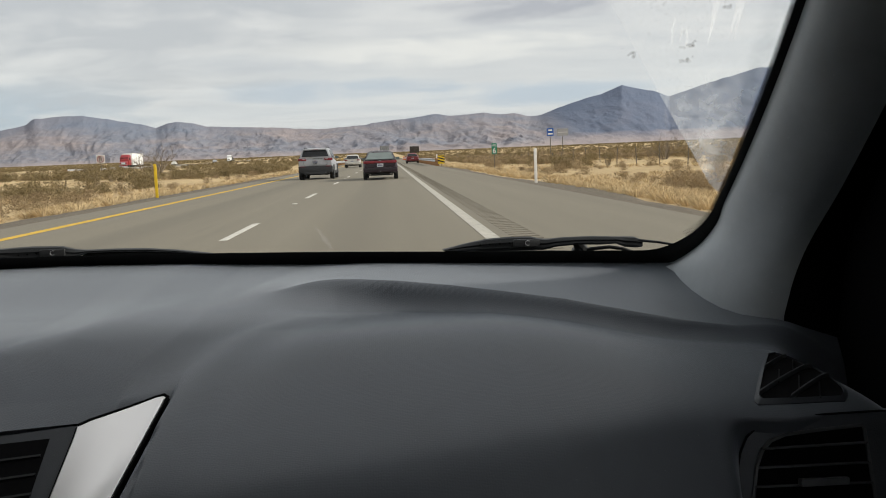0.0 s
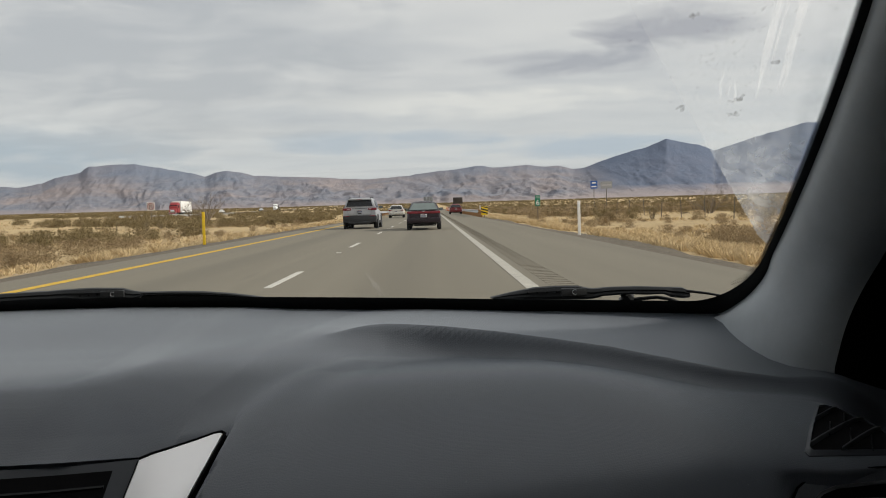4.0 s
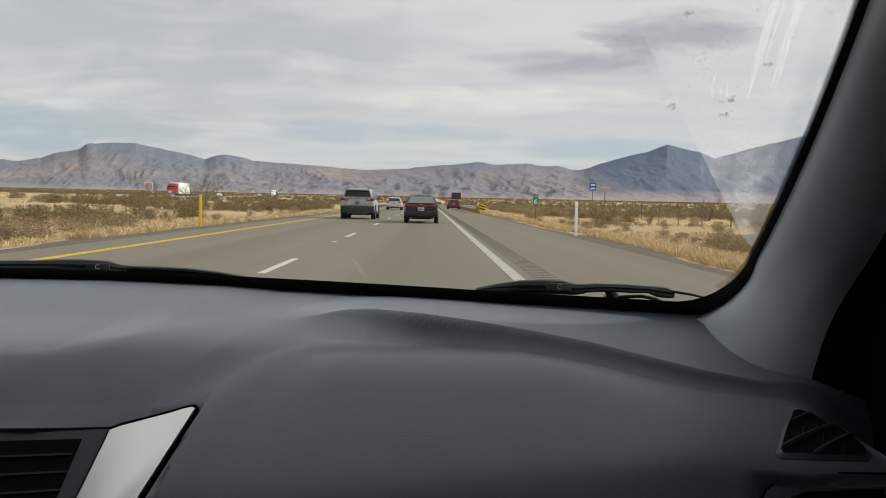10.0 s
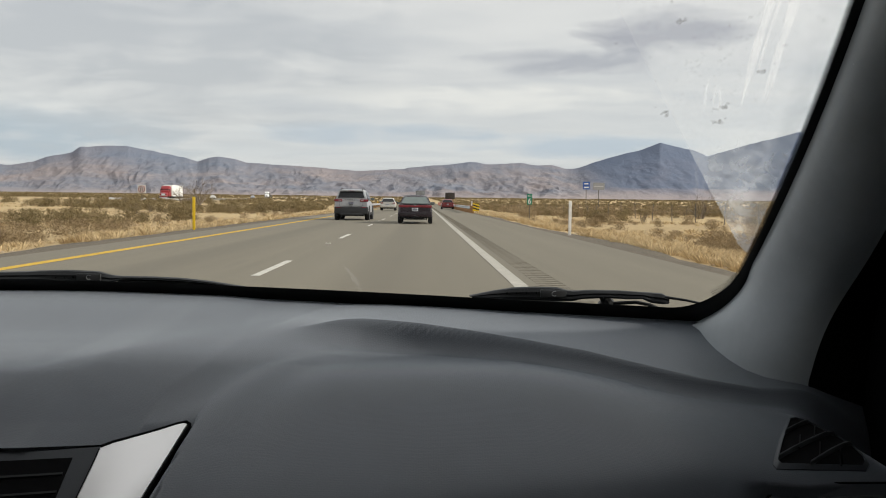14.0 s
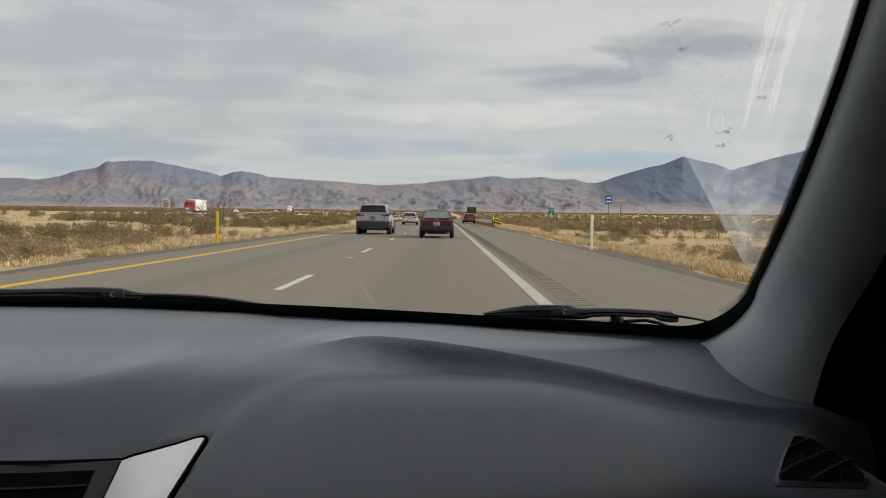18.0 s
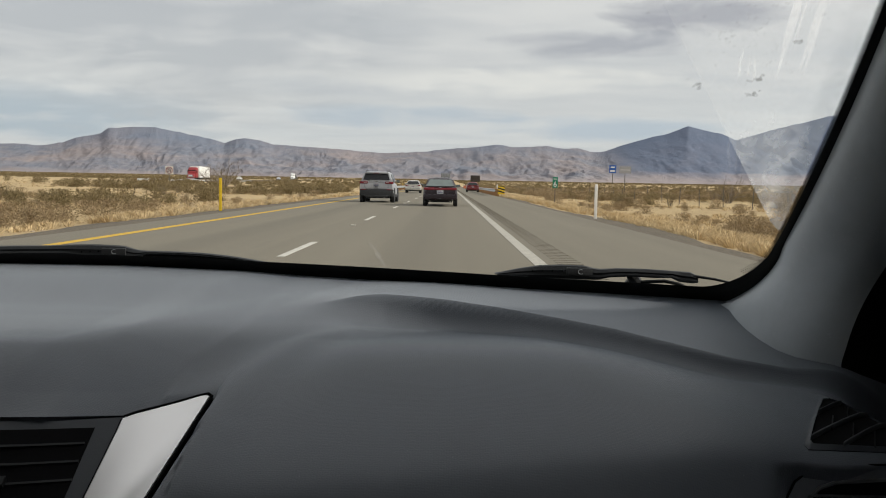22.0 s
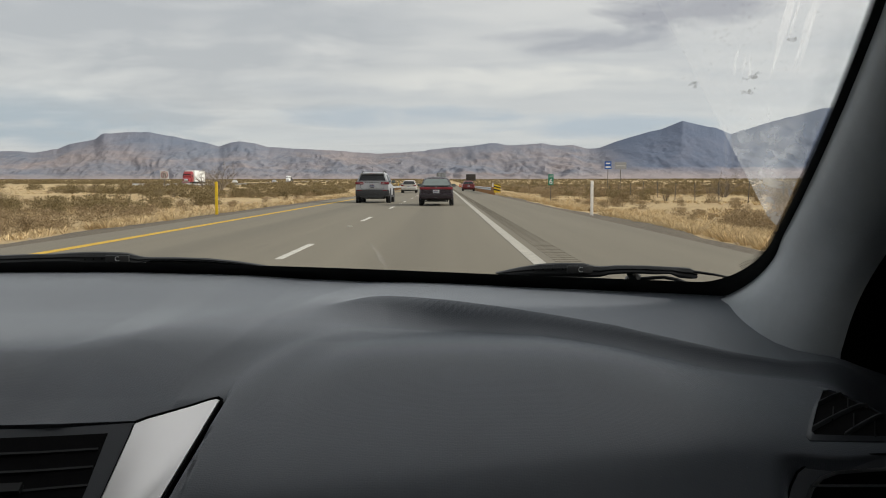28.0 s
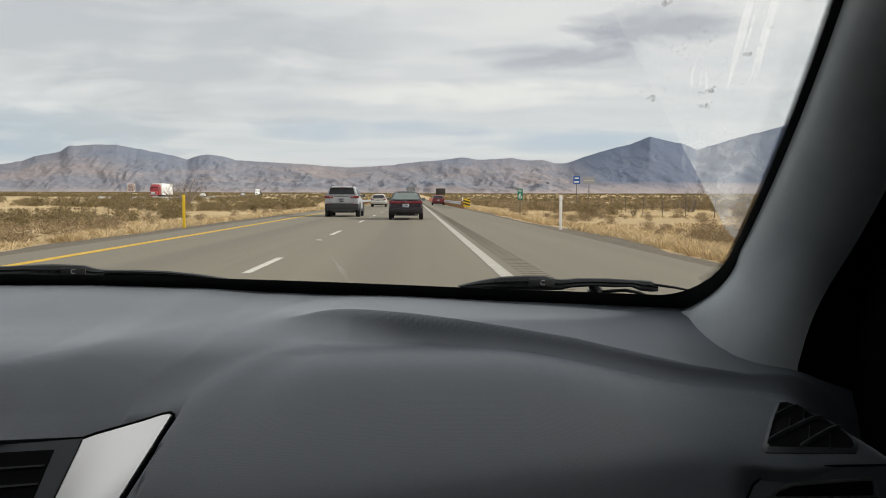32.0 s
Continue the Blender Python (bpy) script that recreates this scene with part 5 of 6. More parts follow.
def suv(at):
    """Compact sport utility, tail towards the viewer at y = 0, nose at y = 4.4."""
    car = thing("suv", "silver compact SUV with dark plastic bumper and roof rails", "car", "cars ahead", at=at)
    st = [(0.05, 0.80, 0.52, 1.06), (0.0, 0.86, 0.60, 1.10), (0.10, 0.90, 0.40, 1.13), (0.6, 0.91, 0.32, 1.12), (1.6, 0.91, 0.30, 1.10), (2.9, 0.91, 0.30, 1.07), (3.3, 0.90, 0.31, 1.04), (4.0, 0.86, 0.33, 0.98), (4.32, 0.78, 0.36, 0.86), (4.4, 0.70, 0.45, 0.74)]
    part("body", loft([superring(y, w, a, b, 6.5, 32, 0.04) for y, w, a, b in st[1:]]), M_SILVER, car)
    cab = [(0.10, 0.845, 1.06, 1.30, 0.10), (0.22, 0.84, 1.06, 1.58, 0.22), (0.45, 0.84, 1.06, 1.635, 0.23), (1.3, 0.84, 1.06, 1.655, 0.23), (2.2, 0.83, 1.05, 1.60, 0.22), (2.7, 0.82, 1.04, 1.36, 0.16), (3.05, 0.80, 1.02, 1.10, 0.05)]
    part("cabin", loft([superring(y, w, a, b, 8, 32, t) for y, w, a, b, t in cab]), M_SILVER, car)
    part("rear_window", quad_plate((-0.70, 0.065, 1.19), (0.70, 0.065, 1.19), (0.60, 0.185, 1.50), (-0.60, 0.185, 1.50), 0.03), M_CARGLASS, car, "dark tinted rear window")
    part("spoiler", block(-0.62, 0.62, 0.06, 0.34, 1.53, 1.60, 0.025), M_SILVER, car)
    part("brake_light", block(-0.16, 0.16, 0.05, 0.07, 1.545, 1.565), M_LAMP, car)
    part("window_chrome", block(-0.72, 0.72, 0.045, 0.075, 1.165, 1.182, 0.005), M_CHROME, car)
    for s in (-1, 1):
        for y0, y1, y2, y3 in ((0.62, 1.22, 1.22, 0.80), (1.28, 2.05, 2.05, 1.28), (2.10, 2.72, 2.38, 2.10)):
            pts = [(s * 0.842, y0, 1.12), (s * 0.842, y1, 1.10), (s * 0.700, y2, 1.50), (s * 0.700, y3, 1.50)]
            part("side_window", quad_plate(*(pts if s > 0 else pts[::-1]), 0.012), M_CARGLASS, car)
        lamp = part("tail_light", block(min(s * 0.46, s * 0.90), max(s * 0.46, s * 0.90), -0.03, 0.16, 0.985, 1.115, 0.03), M_LAMP, car, "red wraparound tail light")
        part("lamp_strip", block(min(s * 0.50, s * 0.66), max(s * 0.50, s * 0.66), -0.036, -0.02, 1.04, 1.075, 0.01), M_CLEARLAMP, lamp)
        part("reflector", block(min(s * 0.56, s * 0.80), max(s * 0.56, s * 0.80), -0.055, -0.03, 0.665, 0.705, 0.008), M_LAMP, car)
        part("roof_rail", tube([(s * 0.56, 0.40, 1.62), (s * 0.57, 0.50, 1.675), (s * 0.59, 1.2, 1.69), (s * 0.58, 1.9, 1.665), (s * 0.57, 2.0, 1.60)], 0.02, 6), M_PLASTIC, car)
        mirror_on(car, s * 0.88, 2.35, 1.14, s, M_PLASTIC)
        for y in (0.86, 3.52):
            part("wheel_arch", lathe([(0.36, s * 0.92), (0.42, s * 0.925), (0.42, s * 0.80), (0.36, s * 0.80)], 24), M_PLASTIC, car).location = (0, y, 0.36)
            wheel_on(car, s * 0.80, y, 0.345, 0.23, s)
    part("rear_bumper", block(-0.89, 0.89, -0.045, 0.45, 0.34, 0.715, 0.06), M_PLASTIC, car, "dark grey plastic rear bumper")
    part("skid_plate", block(-0.60, 0.60, -0.05, 0.3, 0.28, 0.40, 0.03), M_PLASTIC, car)
    part("side_sill", block(-0.92, 0.92, 1.2, 3.2, 0.28, 0.42, 0.03), M_PLASTIC, car)
    part("tailgate_seam", tube([(-0.62, -0.012, 1.05), (-0.62, -0.014, 0.80), (-0.56, -0.012, 0.735), (0.56, -0.012, 0.735), (0.62, -0.014, 0.80), (0.62, -0.012, 1.05)], 0.006, 5), M_BLACK, car)
    part("tailgate_handle", block(-0.10, 0.10, -0.02, 0.02, 0.80, 0.84, 0.01), M_BLACK, car)
    part("garnish", block(-0.40, 0.40, -0.015, 0.02, 1.075, 1.095, 0.006), M_BLACK, car)
    part("badge", block(-0.09, 0.09, -0.02, 0.02, 1.105, 1.135, 0.008), M_CHROME, car)
    part("antenna", tube([(0, 0.42, 1.64), (0, 0.36, 1.80), (0, 0.30, 1.92)], [0.008, 0.005, 0.004], 6), M_BLACK, car)
    part("exhaust", tube([(0.42, 0.25, 0.30), (0.42, -0.02, 0.29)], 0.035, 10), M_CHROME, car)
    part("underbody", block(-0.62, 0.62, 0.5, 3.9, 0.22, 0.40, 0.03), M_BLACK, car)
    part("wiper_arm", tube([(0, 0.035, 1.205), (-0.34, 0.045, 1.225)], 0.009, 5), M_BLACK, car)
    plate_on(car, 0.925, -0.015, mat=M_GREYPLATE)
    return car


def sedan(at, paint, label, band=True, glass=None):
    """Four-door saloon, tail at y = 0, nose at y = 4.75."""
    car = thing("sedan", label, "car", "cars ahead", at=at)
    st = [(0.0, 0.76, 0.46, 0.90), (0.10, 0.84, 0.34, 0.955), (0.5, 0.87, 0.28, 0.965), (1.2, 0.885, 0.26, 0.965), (2.6, 0.885, 0.26, 0.96), (3.3, 0.88, 0.27, 0.92), (4.2, 0.84, 0.29, 0.82), (4.65, 0.76, 0.33, 0.68), (4.75, 0.68, 0.40, 0.58)]
    part("body", loft([superring(y, w, a, b, 5.5, 32, 0.05) for y, w, a, b in st]), paint, car)
    cab = [(0.62, 0.78, 0.92, 0.97, 0.02), (1.20, 0.78, 0.92, 1.325, 0.27), (1.45, 0.78, 0.92, 1.40, 0.30), (1.75, 0.78, 0.92, 1.43, 0.31), (2.3, 0.78, 0.92, 1.425, 0.30), (2.75, 0.78, 0.91, 1.27, 0.20), (3.45, 0.76, 0.88, 0.93, 0.02)]
    part("cabin", loft([superring(y, w, a, b, 4.2, 32, t * 0.75) for y, w, a, b, t in cab]), paint, car)
    part("rear_window", quad_plate((-0.70, 0.60, 0.968), (0.70, 0.60, 0.968), (0.525, 1.15, 1.285), (-0.525, 1.15, 1.285), 0.030), glass or M_REARGLASS, car, "sloping rear window with mirrored sky put into its colour")
    for s in (-1, 1):
        for y0, y1, y2, y3 in ((0.95, 1.75, 1.75, 1.40), (1.82, 2.95, 2.45, 1.82)):
            pts = [(s * 0.772, y0, 0.985), (s * 0.772, y1, 0.975), (s * 0.63, y2, 1.31), (s * 0.63, y3, 1.31)]
            part("side_window", quad_plate(*(pts if s > 0 else pts[::-1]), 0.012), M_CARGLASS, car)
        if band:
            part("tail_light", block(min(s * 0.30, s * 0.82), max(s * 0.30, s * 0.82), -0.012, 0.14, 0.795, 0.925, 0.025), M_LAMP, car, "red tail light")
        else:
            lamp = part("tail_light", block(min(s * 0.50, s * 0.82), max(s * 0.50, s * 0.82), -0.012, 0.16, 0.76, 0.90, 0.04), M_LAMP, car, "red tail light")
            part("reversing_lens", block(min(s * 0.54, s * 0.62), max(s * 0.54, s * 0.62), -0.018, 0.0, 0.79, 0.83, 0.01), M_CLEARLAMP, lamp)
        mirror_on(car, s * 0.80, 2.72, 1.00, s, paint)
        for y in (0.98, 3.72):
            wheel_on(car, s * 0.765, y, 0.315, 0.20, s)
        part("exhaust", tube([(s * 0.5, 0.3, 0.27), (s * 0.5, 0.01, 0.26)], 0.03, 8), M_CHROME, car)
    if band:
        part("light_band", block(-0.30, 0.30, -0.006, 0.10, 0.805, 0.915, 0.015), M_LAMP, car, "red reflector band between the tail lights")
    part("bumper", block(-0.83, 0.83, -0.05, 0.35, 0.36, 0.60, 0.05), paint, car)
    part("bumper_strip", block(-0.80, 0.80, -0.056, 0.0, 0.50, 0.525, 0.008), M_BLACK, car)
    part("boot_lip", block(-0.60, 0.60, 0.0, 0.12, 0.94, 0.962, 0.010), paint, car)
    part("boot_seam", tube([(-0.58, -0.004, 0.90), (-0.56, -0.006, 0.63), (0.56, -0.006, 0.63), (0.58, -0.004, 0.90)], 0.005, 5), M_BLACK, car)
    part("underbody", block(-0.6, 0.6, 0.5, 4.2, 0.20, 0.36, 0.03), M_BLACK, car)
    part("badge", block(-0.05, 0.05, -0.02, 0.02, 0.895, 0.93, 0.01), M_CHROME, car)
    part("brake_light", block(-0.14, 0.14, 0.70, 0.74, 1.0, 1.02), M_LAMP, car)
    part("hitch_ball", lathe([(0.001, -0.03), (0.028, -0.012), (0.028, 0.012), (0.001, 0.03)], 10), M_CHROME, car).location = (0.0, -0.09, 0.40)
    part("hitch_bar", block(-0.03, 0.03, -0.11, 0.3, 0.33, 0.37), M_BLACK, car)
    plate_on(car, 0.70, -0.008)
    return car


def semi(at, paint, label, length=14.5, tail=M_WTRAILER, box=True):
    """Tractor and trailer; the tail is at y = 0 and the nose at its far end."""
    t = thing("semi_truck", label, "truck", "trucks", at=at)
    if box:
        tr = part("trailer", block(-1.28, 1.28, 0, length, 1.1, 4.1, 0.04), tail, t, "box trailer")
        for s in (-1, 1):
            part("rear_door", block(min(s * 0.02, s * 1.22), max(s * 0.02, s * 1.22), -0.03, 0.0, 1.2, 4.02, 0.01), tail, tr)
            part("marker_lamp", block(min(s * 0.9, s * 1.15), max(s * 0.9, s * 1.15), -0.05, -0.03, 1.0, 1.1), M_LAMP, tr)
            for x in (0.45, 0.85):
                part("lock_rod", tube([(s * x, -0.045, 1.2), (s * x, -0.045, 4.0)], 0.02, 5), M_RAIL, tr)
        part("side_rail", block(-1.29, 1.29, 0.1, length - 0.1, 1.0, 1.12), M_RAIL, tr)
    else:
        part("flatbed", block(-1.28, 1.28, 0, length, 1.15, 1.40, 0.03), M_STEELPOST, t, "flat trailer bed")
        part("tarped_load", block(-1.2, 1.2, length - 5.5, length - 0.4, 1.40, 3.0, 0.15), M_BLACK, t, "black tarpaulin load")
        part("stake_side", block(-1.25, 1.25, 0.1, 3.4, 1.40, 2.1, 0.03), M_STEELPOST, t)
    n = length + 0.9
    cab = part("tractor_cab", loft([superring(y, w, 0.9, z, 8, 24, 0.03) for y, w, z in ((n, 1.18, 3.75), (n + 1.6, 1.2, 3.80), (n + 2.6, 1.18, 3.1), (n + 2.9, 1.15, 2.35))]), paint, t)
    part("bonnet", loft([superring(y, w, 0.75, z, 6, 24, 0.05) for y, w, z in ((n + 2.8, 1.05, 2.15), (n + 4.0, 0.98, 1.95), (n + 4.5, 0.9, 1.7))]), paint, t)
    part("windscreen", quad_plate((1.0, n + 2.84, 2.35), (-1.0, n + 2.84, 2.35), (-0.98, n + 2.62, 3.0), (0.98, n + 2.62, 3.0), 0.03), M_CARGLASS, cab)
    for s in (-1, 1):
        part("cab_window", block(min(s * 1.17, s * 1.23), max(s * 1.17, s * 1.23), n + 1.6, n + 2.5, 2.3, 2.95, 0.02), M_CARGLASS, cab)
        part("grille_lamp", block(min(s * 0.6, s * 0.9), max(s * 0.6, s * 0.9), n + 4.46, n + 4.56, 1.0, 1.2, 0.03), M_CLEARLAMP, cab)
    part("grille", block(-0.55, 0.55, n + 4.46, n + 4.55, 1.0, 1.75, 0.04), M_CHROME, t)
    part("front_bumper", block(-1.15, 1.15, n + 4.4, n + 4.7, 0.4, 0.75, 0.06), M_CHROME, t)
    part("chassis", block(-0.5, 0.5, 0.4, n + 4.0, 0.75, 1.05), M_BLACK, t)
    for y in (0.9, 2.2, n - 1.4, n - 0.1, n + 3.7):
        for s in (-1, 1):
            wh = part("wheel", lathe([(0.28, -0.2), (0.48, -0.2), (0.52, -0.12), (0.52, 0.12), (0.48, 0.2), (0.28, 0.2)], 18), M_TYRE, t)
            wh.location = (s * 1.02, y, 0.52)
            part("rim", lathe([(0.02, s * 0.10), (0.28, s * 0.15), (0.30, s * 0.19)], 14), M_RIM, wh)
    return t


suv(pose(-3.82, 46.5, 0, 0, 0, -0.6))
sedan(pose(-0.38, 40.3, 0) @ Matrix.Diagonal((0.93, 1, 0.95, 1)), M_DARKCAR, "black-cherry saloon with a red tail light band")
sedan(pose(-3.95, 97.5, 0), M_PALECAR, "champagne saloon on the inner lane of the highway", band=False, glass=M_CARGLASS)
sedan(pose(3.35, 121, 0), M_REDCAR, "maroon saloon far ahead on the shoulder", band=False, glass=M_CARGLASS)
semi(pose(-0.9, 250, 0), M_GTRAILER, "grey box trailer of a truck far ahead", tail=M_GTRAILER)


def on_plain(x, y, turn=0.0, lift=0.0):
    return pose(x, y, float(ground_z(x, y)) + lift, 0, 0, turn)


# ------------------------------------------------------------------ the other carriageway
opp = thing("opposite_road", "far pale carriageway across the desert median", "road", kind="structure")
oy = np.arange(190, 900, 10.0)


def opp_x(y):
    return -56 - 0.075 * (y - 60)


part("far_carriageway", loft([[(opp_x(y) + dx, y, float(ground_z(opp_x(y) + dx, y)) + 0.10) for dx in (-6, -2, 2, 6)] for y in oy], closed=False), M_ASPHALT, opp)
semi(on_plain(opp_x(255), 255, 184.3, 0.1), M_REDTRUCK, "red tractor with a white box trailer on the far carriageway")
sedan(on_plain(opp_x(330) - 2, 330, 184.3, 0.1), M_PALECAR, "pale saloon on the far carriageway", band=False, glass=M_CARGLASS)
sedan(on_plain(opp_x(420) + 2, 420, 184.3, 0.1), M_SILVER, "silver saloon on the far carriageway", band=False, glass=M_CARGLASS)

semi(on_plain(opp_x(520), 520, 184.3, 0.1), M_WTRAILER, "white tractor with a flat trailer and black tarpaulin", box=False)

# ------------------------------------------------------------------ guard rails


def w_beam(length):
    prof = [(0.0, -0.155), (0.045, -0.145), (0.08, -0.095), (0.08, -0.075), (0.015, -0.025), (0.0, 0.0), (0.015, 0.025), (0.08, 0.075), (0.08, 0.095), (0.045, 0.145), (0.0, 0.155)]
    ring0 = [(x, 0, z) for x, z in prof] + [(x - 0.006, 0, z) for x, z in prof[::-1]]
    return loft([[(x, y, z) for x, _, z in ring0] for y in (0, length)])


def guard_rail(x, y0, y1, face, name_label, z_of=lambda x, y: float(ground_z(x, y)), post=1.9):
    """A W-beam on wooden posts; face is the side the beam stands on (+1: towards larger x)."""
    g = thing("guard_rail", name_label, "guard rail", "guard rails")
    n = int((y1 - y0) / 3.81)
    beam = None
    for k in range(n):
        y = y0 + 3.81 * k
        zb = z_of(x, y + 1.9) + 0.62
        if beam is None:
            beam = part("beam", moved(w_beam(3.83), Matrix.Scale(face, 4, (1, 0, 0))), M_RAIL, g)
            b = beam
        else:
            b = beam.copy()
            scene.collection.objects.link(b)
        b.location = (x + face * 0.26, y, zb)
    pst = blk = None
    for k in range(int((y1 - y0) / post) + 1):
        y = y0 + post * k
        z = z_of(x, y)
        if pst is None:
            p = pst = part("post", block(-0.09, 0.09, -0.09, 0.09, -0.4, 0.80, 0.012), M_POST, g)
            q = blk = part("spacer", block(-0.08, 0.08, -0.07, 0.07, -0.16, 0.17, 0.01), M_POST, g)
        else:
            p, q = pst.copy(), blk.copy()
            scene.collection.objects.link(p)
            scene.collection.objects.link(q)
        p.location = (x, y, z)
        q.location = (x + face * 0.165, y, z + 0.62)
    return g


def object_marker(x, y, lean):
    """Striped board on the end of a rail."""
    m = thing("object_marker", "yellow and black striped marker board at the rail's end", "road marker", "rail end markers", at=on_plain(x, y))
    part("post", tube([(0, 0.03, -0.2), (0, 0.03, 0.9)], 0.03, 6), M_STEELPOST, m)
    b = part("board", block(-0.32, 0.32, -0.012, 0.012, 0.28, 1.08, 0.005), M_YPOST, m)
    for k in range(3):
        z = 0.36 + 0.27 * k
        s = [(-0.32, -0.016, z + (0.18 if lean > 0 else 0)), (0.32, -0.016, z + (0 if lean > 0 else 0.18)), (0.32, -0.016, z + (0.13 if lean > 0 else 0.31)), (-0.32, -0.016, z + (0.31 if lean > 0 else 0.13))]
        s = [(a, b_, min(1.07, max(0.29, c))) for a, b_, c in s]
        part("stripe", (s, [(0, 1, 2, 3)]), M_BLACK, b)
    return m


guard_rail(4.75, 84, 205, -1, "galvanised guard rail on wooden posts along the shoulder")
guard_rail(-7.75, 92, 210, 1, "galvanised guard rail on wooden posts beside the median")
object_marker(5.0, 83.3, 1)
object_marker(-8.0, 91.3, -1)
guard_rail(-50, 140, 190, 1, "distant guard rail on wooden posts by the far carriageway", z_of=lambda x, y: float(np.mean(ground_z(x, np.arange(140, 191, 5.0)))) - 0.15, post=3.8)

# ------------------------------------------------------------------ posts and signs


def delineator(x, y, mat, label, cap):
    d = thing("delineator_post", label, "marker post", "roadside marker posts", at=on_plain(x, y))
    part("stake", block(-0.05, 0.05, -0.012, 0.012, -0.2, 1.22, 0.008), mat, d)
    part("reflector", block(-0.04, 0.04, -0.018, -0.012, 1.0, 1.15, 0.003), cap, d)
    return d


for k in range(5):
    delineator(4.95 + 0.1 * (k % 2), 29.5 + 62 * k, M_WPOST, "white plastic marker post on the gravel verge", M_SIGNWHITE)
for k in range(5):
    delineator(-8.05, 31.0 + 62 * k, M_YPOST, "yellow plastic marker post beside the median", M_YPOST)


def sign(x, y, w, h, z, mat, label, posts=(0.0,), lines=()):
    s = thing("road_sign", label, "road sign", "road signs", at=on_plain(x, y))
    for p in posts:
        part("post", block(p - 0.05, p + 0.05, 0.02, 0.12, -0.3, z + h * 0.4, 0.01), M_STEELPOST, s)
    panel = part("panel", prism(rounded(w, h, min(w, h) * 0.08, -w / 2, z - h / 2), 0.02), mat, s)
    for a, b, c, d, m in lines:
        part("line", block(a, b, -0.012, -0.004, z + c, z + d), m, panel)
    return s


blue = sign(27.5, 148, 1.15, 1.3, 4.45, M_BLUESIGN, "blue service sign on a tall post", (0.0,), [(-0.35, 0.35, 0.2, 0.42, M_SIGNWHITE), (-0.42, 0.42, -0.42, -0.2, M_SIGNWHITE)])
sign(29.8, 149, 2.0, 1.2, 4.35, M_GREYPLATE, "pale grey board on a tall post", (0.0,), [(-0.8, 0.8, -0.06, 0.06, M_PLATE)])
mile = thing("mile_marker", "small green mile marker plate on a thin post", "road sign", "road signs", at=on_plain(6.9, 57))
part("post", block(-0.025, 0.025, 0.0, 0.05, -0.2, 1.55, 0.005), M_STEELPOST, mile)
part("panel", prism(rounded(0.34, 0.70, 0.03, -0.17, 1.12), 0.012), M_GREENSIGN, mile)
for z, size, txt in ((1.63, 0.17, "MILE"), (1.19, 0.50, "6")):
    cu = bpy.data.curves.new("lettering", "FONT")
    cu.body, cu.size, cu.align_x, cu.extrude = txt, size, "CENTER", 0.002
    ob = new("lettering", cu)
    ob.parent = mile
    ob.matrix_basis = pose(0, -0.006, z, 90) @ Matrix.Diagonal((0.72 if len(txt) > 1 else 1, 1, 1, 1))
    ob.data.materials.append(M_SIGNWHITE)

nou = thing("no_u_turn_sign", "square white sign with a red ring over a black arrow", "road sign", "road signs", at=on_plain(-42, 132))
part("post", block(-0.05, 0.05, 0.02, 0.12, -0.3, 2.3, 0.01), M_STEELPOST, nou)
face = part("panel", prism(rounded(1.2, 1.2, 0.08, -0.6, 1.5), 0.02), M_SIGNWHITE, nou)
part("ring", tube([(0.47 * math.cos(a), -0.015, 2.1 + 0.47 * math.sin(a)) for a in np.linspace(0, 2 * math.pi, 33)], 0.055, 6), M_LAMP, face)
part("bar", tube([(-0.32, -0.02, 2.42), (0.32, -0.02, 1.78)], 0.045, 6), M_LAMP, face)
part("arrow", tube([(0.18, -0.012, 1.78)] + [(0.18 * math.cos(a), -0.012, 2.15 + 0.18 * math.sin(a)) for a in np.linspace(0, math.pi, 9)] + [(-0.18, -0.012, 1.85)], 0.05, 6), M_BLACK, face)
part("arrow_head", ([(-0.32, -0.03, 1.92), (-0.04, -0.03, 1.92), (-0.18, -0.03, 1.74)], [(0, 1, 2)]), M_BLACK, face)

board = thing("message_board", "dark portable message board on a trailer", "road sign", "road signs", at=on_plain(7.0, 232))
part("panel", block(-1.25, 1.25, -0.1, 0.12, 2.0, 3.7, 0.05), M_LEDBOARD, board)
part("mast", tube([(0, 0.05, 0.5), (0, 0.05, 2.2)], 0.09, 8), M_ORANGE, board)
part("trailer", block(-0.8, 0.8, -1.2, 1.2, 0.35, 0.75, 0.04), M_ORANGE, board)
for s in (-1, 1):
    part("wheel", lathe([(0.15, -0.1), (0.32, -0.1), (0.33, 0.1), (0.15, 0.1)], 14), M_TYRE, board).location = (s * 0.9, 0, 0.33)


def barrel(at):
    b = thing("traffic_barrel", "orange and white striped traffic barrel", "barrel", "traffic barrels", at=at)
    part("drum", moved(lathe([(0.001, 0.0), (0.30, 0.0), (0.29, 0.35), (0.26, 0.36), (0.25, 0.7), (0.22, 0.71), (0.20, 1.0), (0.001, 1.01)], 16), Matrix.Rotation(radians(-90), 4, "Y")), M_ORANGE, b)
    for z in (0.38, 0.74):
        part("stripe", moved(lathe([(0.268, z), (0.262, z + 0.14)], 16), Matrix.Rotation(radians(-90), 4, "Y")), M_SIGNWHITE, b)
    part("rubber_foot", moved(lathe([(0.001, 0.0), (0.38, 0.0), (0.36, 0.07), (0.001, 0.08)], 16), Matrix.Rotation(radians(-90), 4, "Y")), M_TYRE, b)
    return b


first = barrel(on_plain(5.4, 212))
for k in range(1, 8):
    copy_thing(first, on_plain(5.4 - 0.08 * k, 212 + 9 * k))

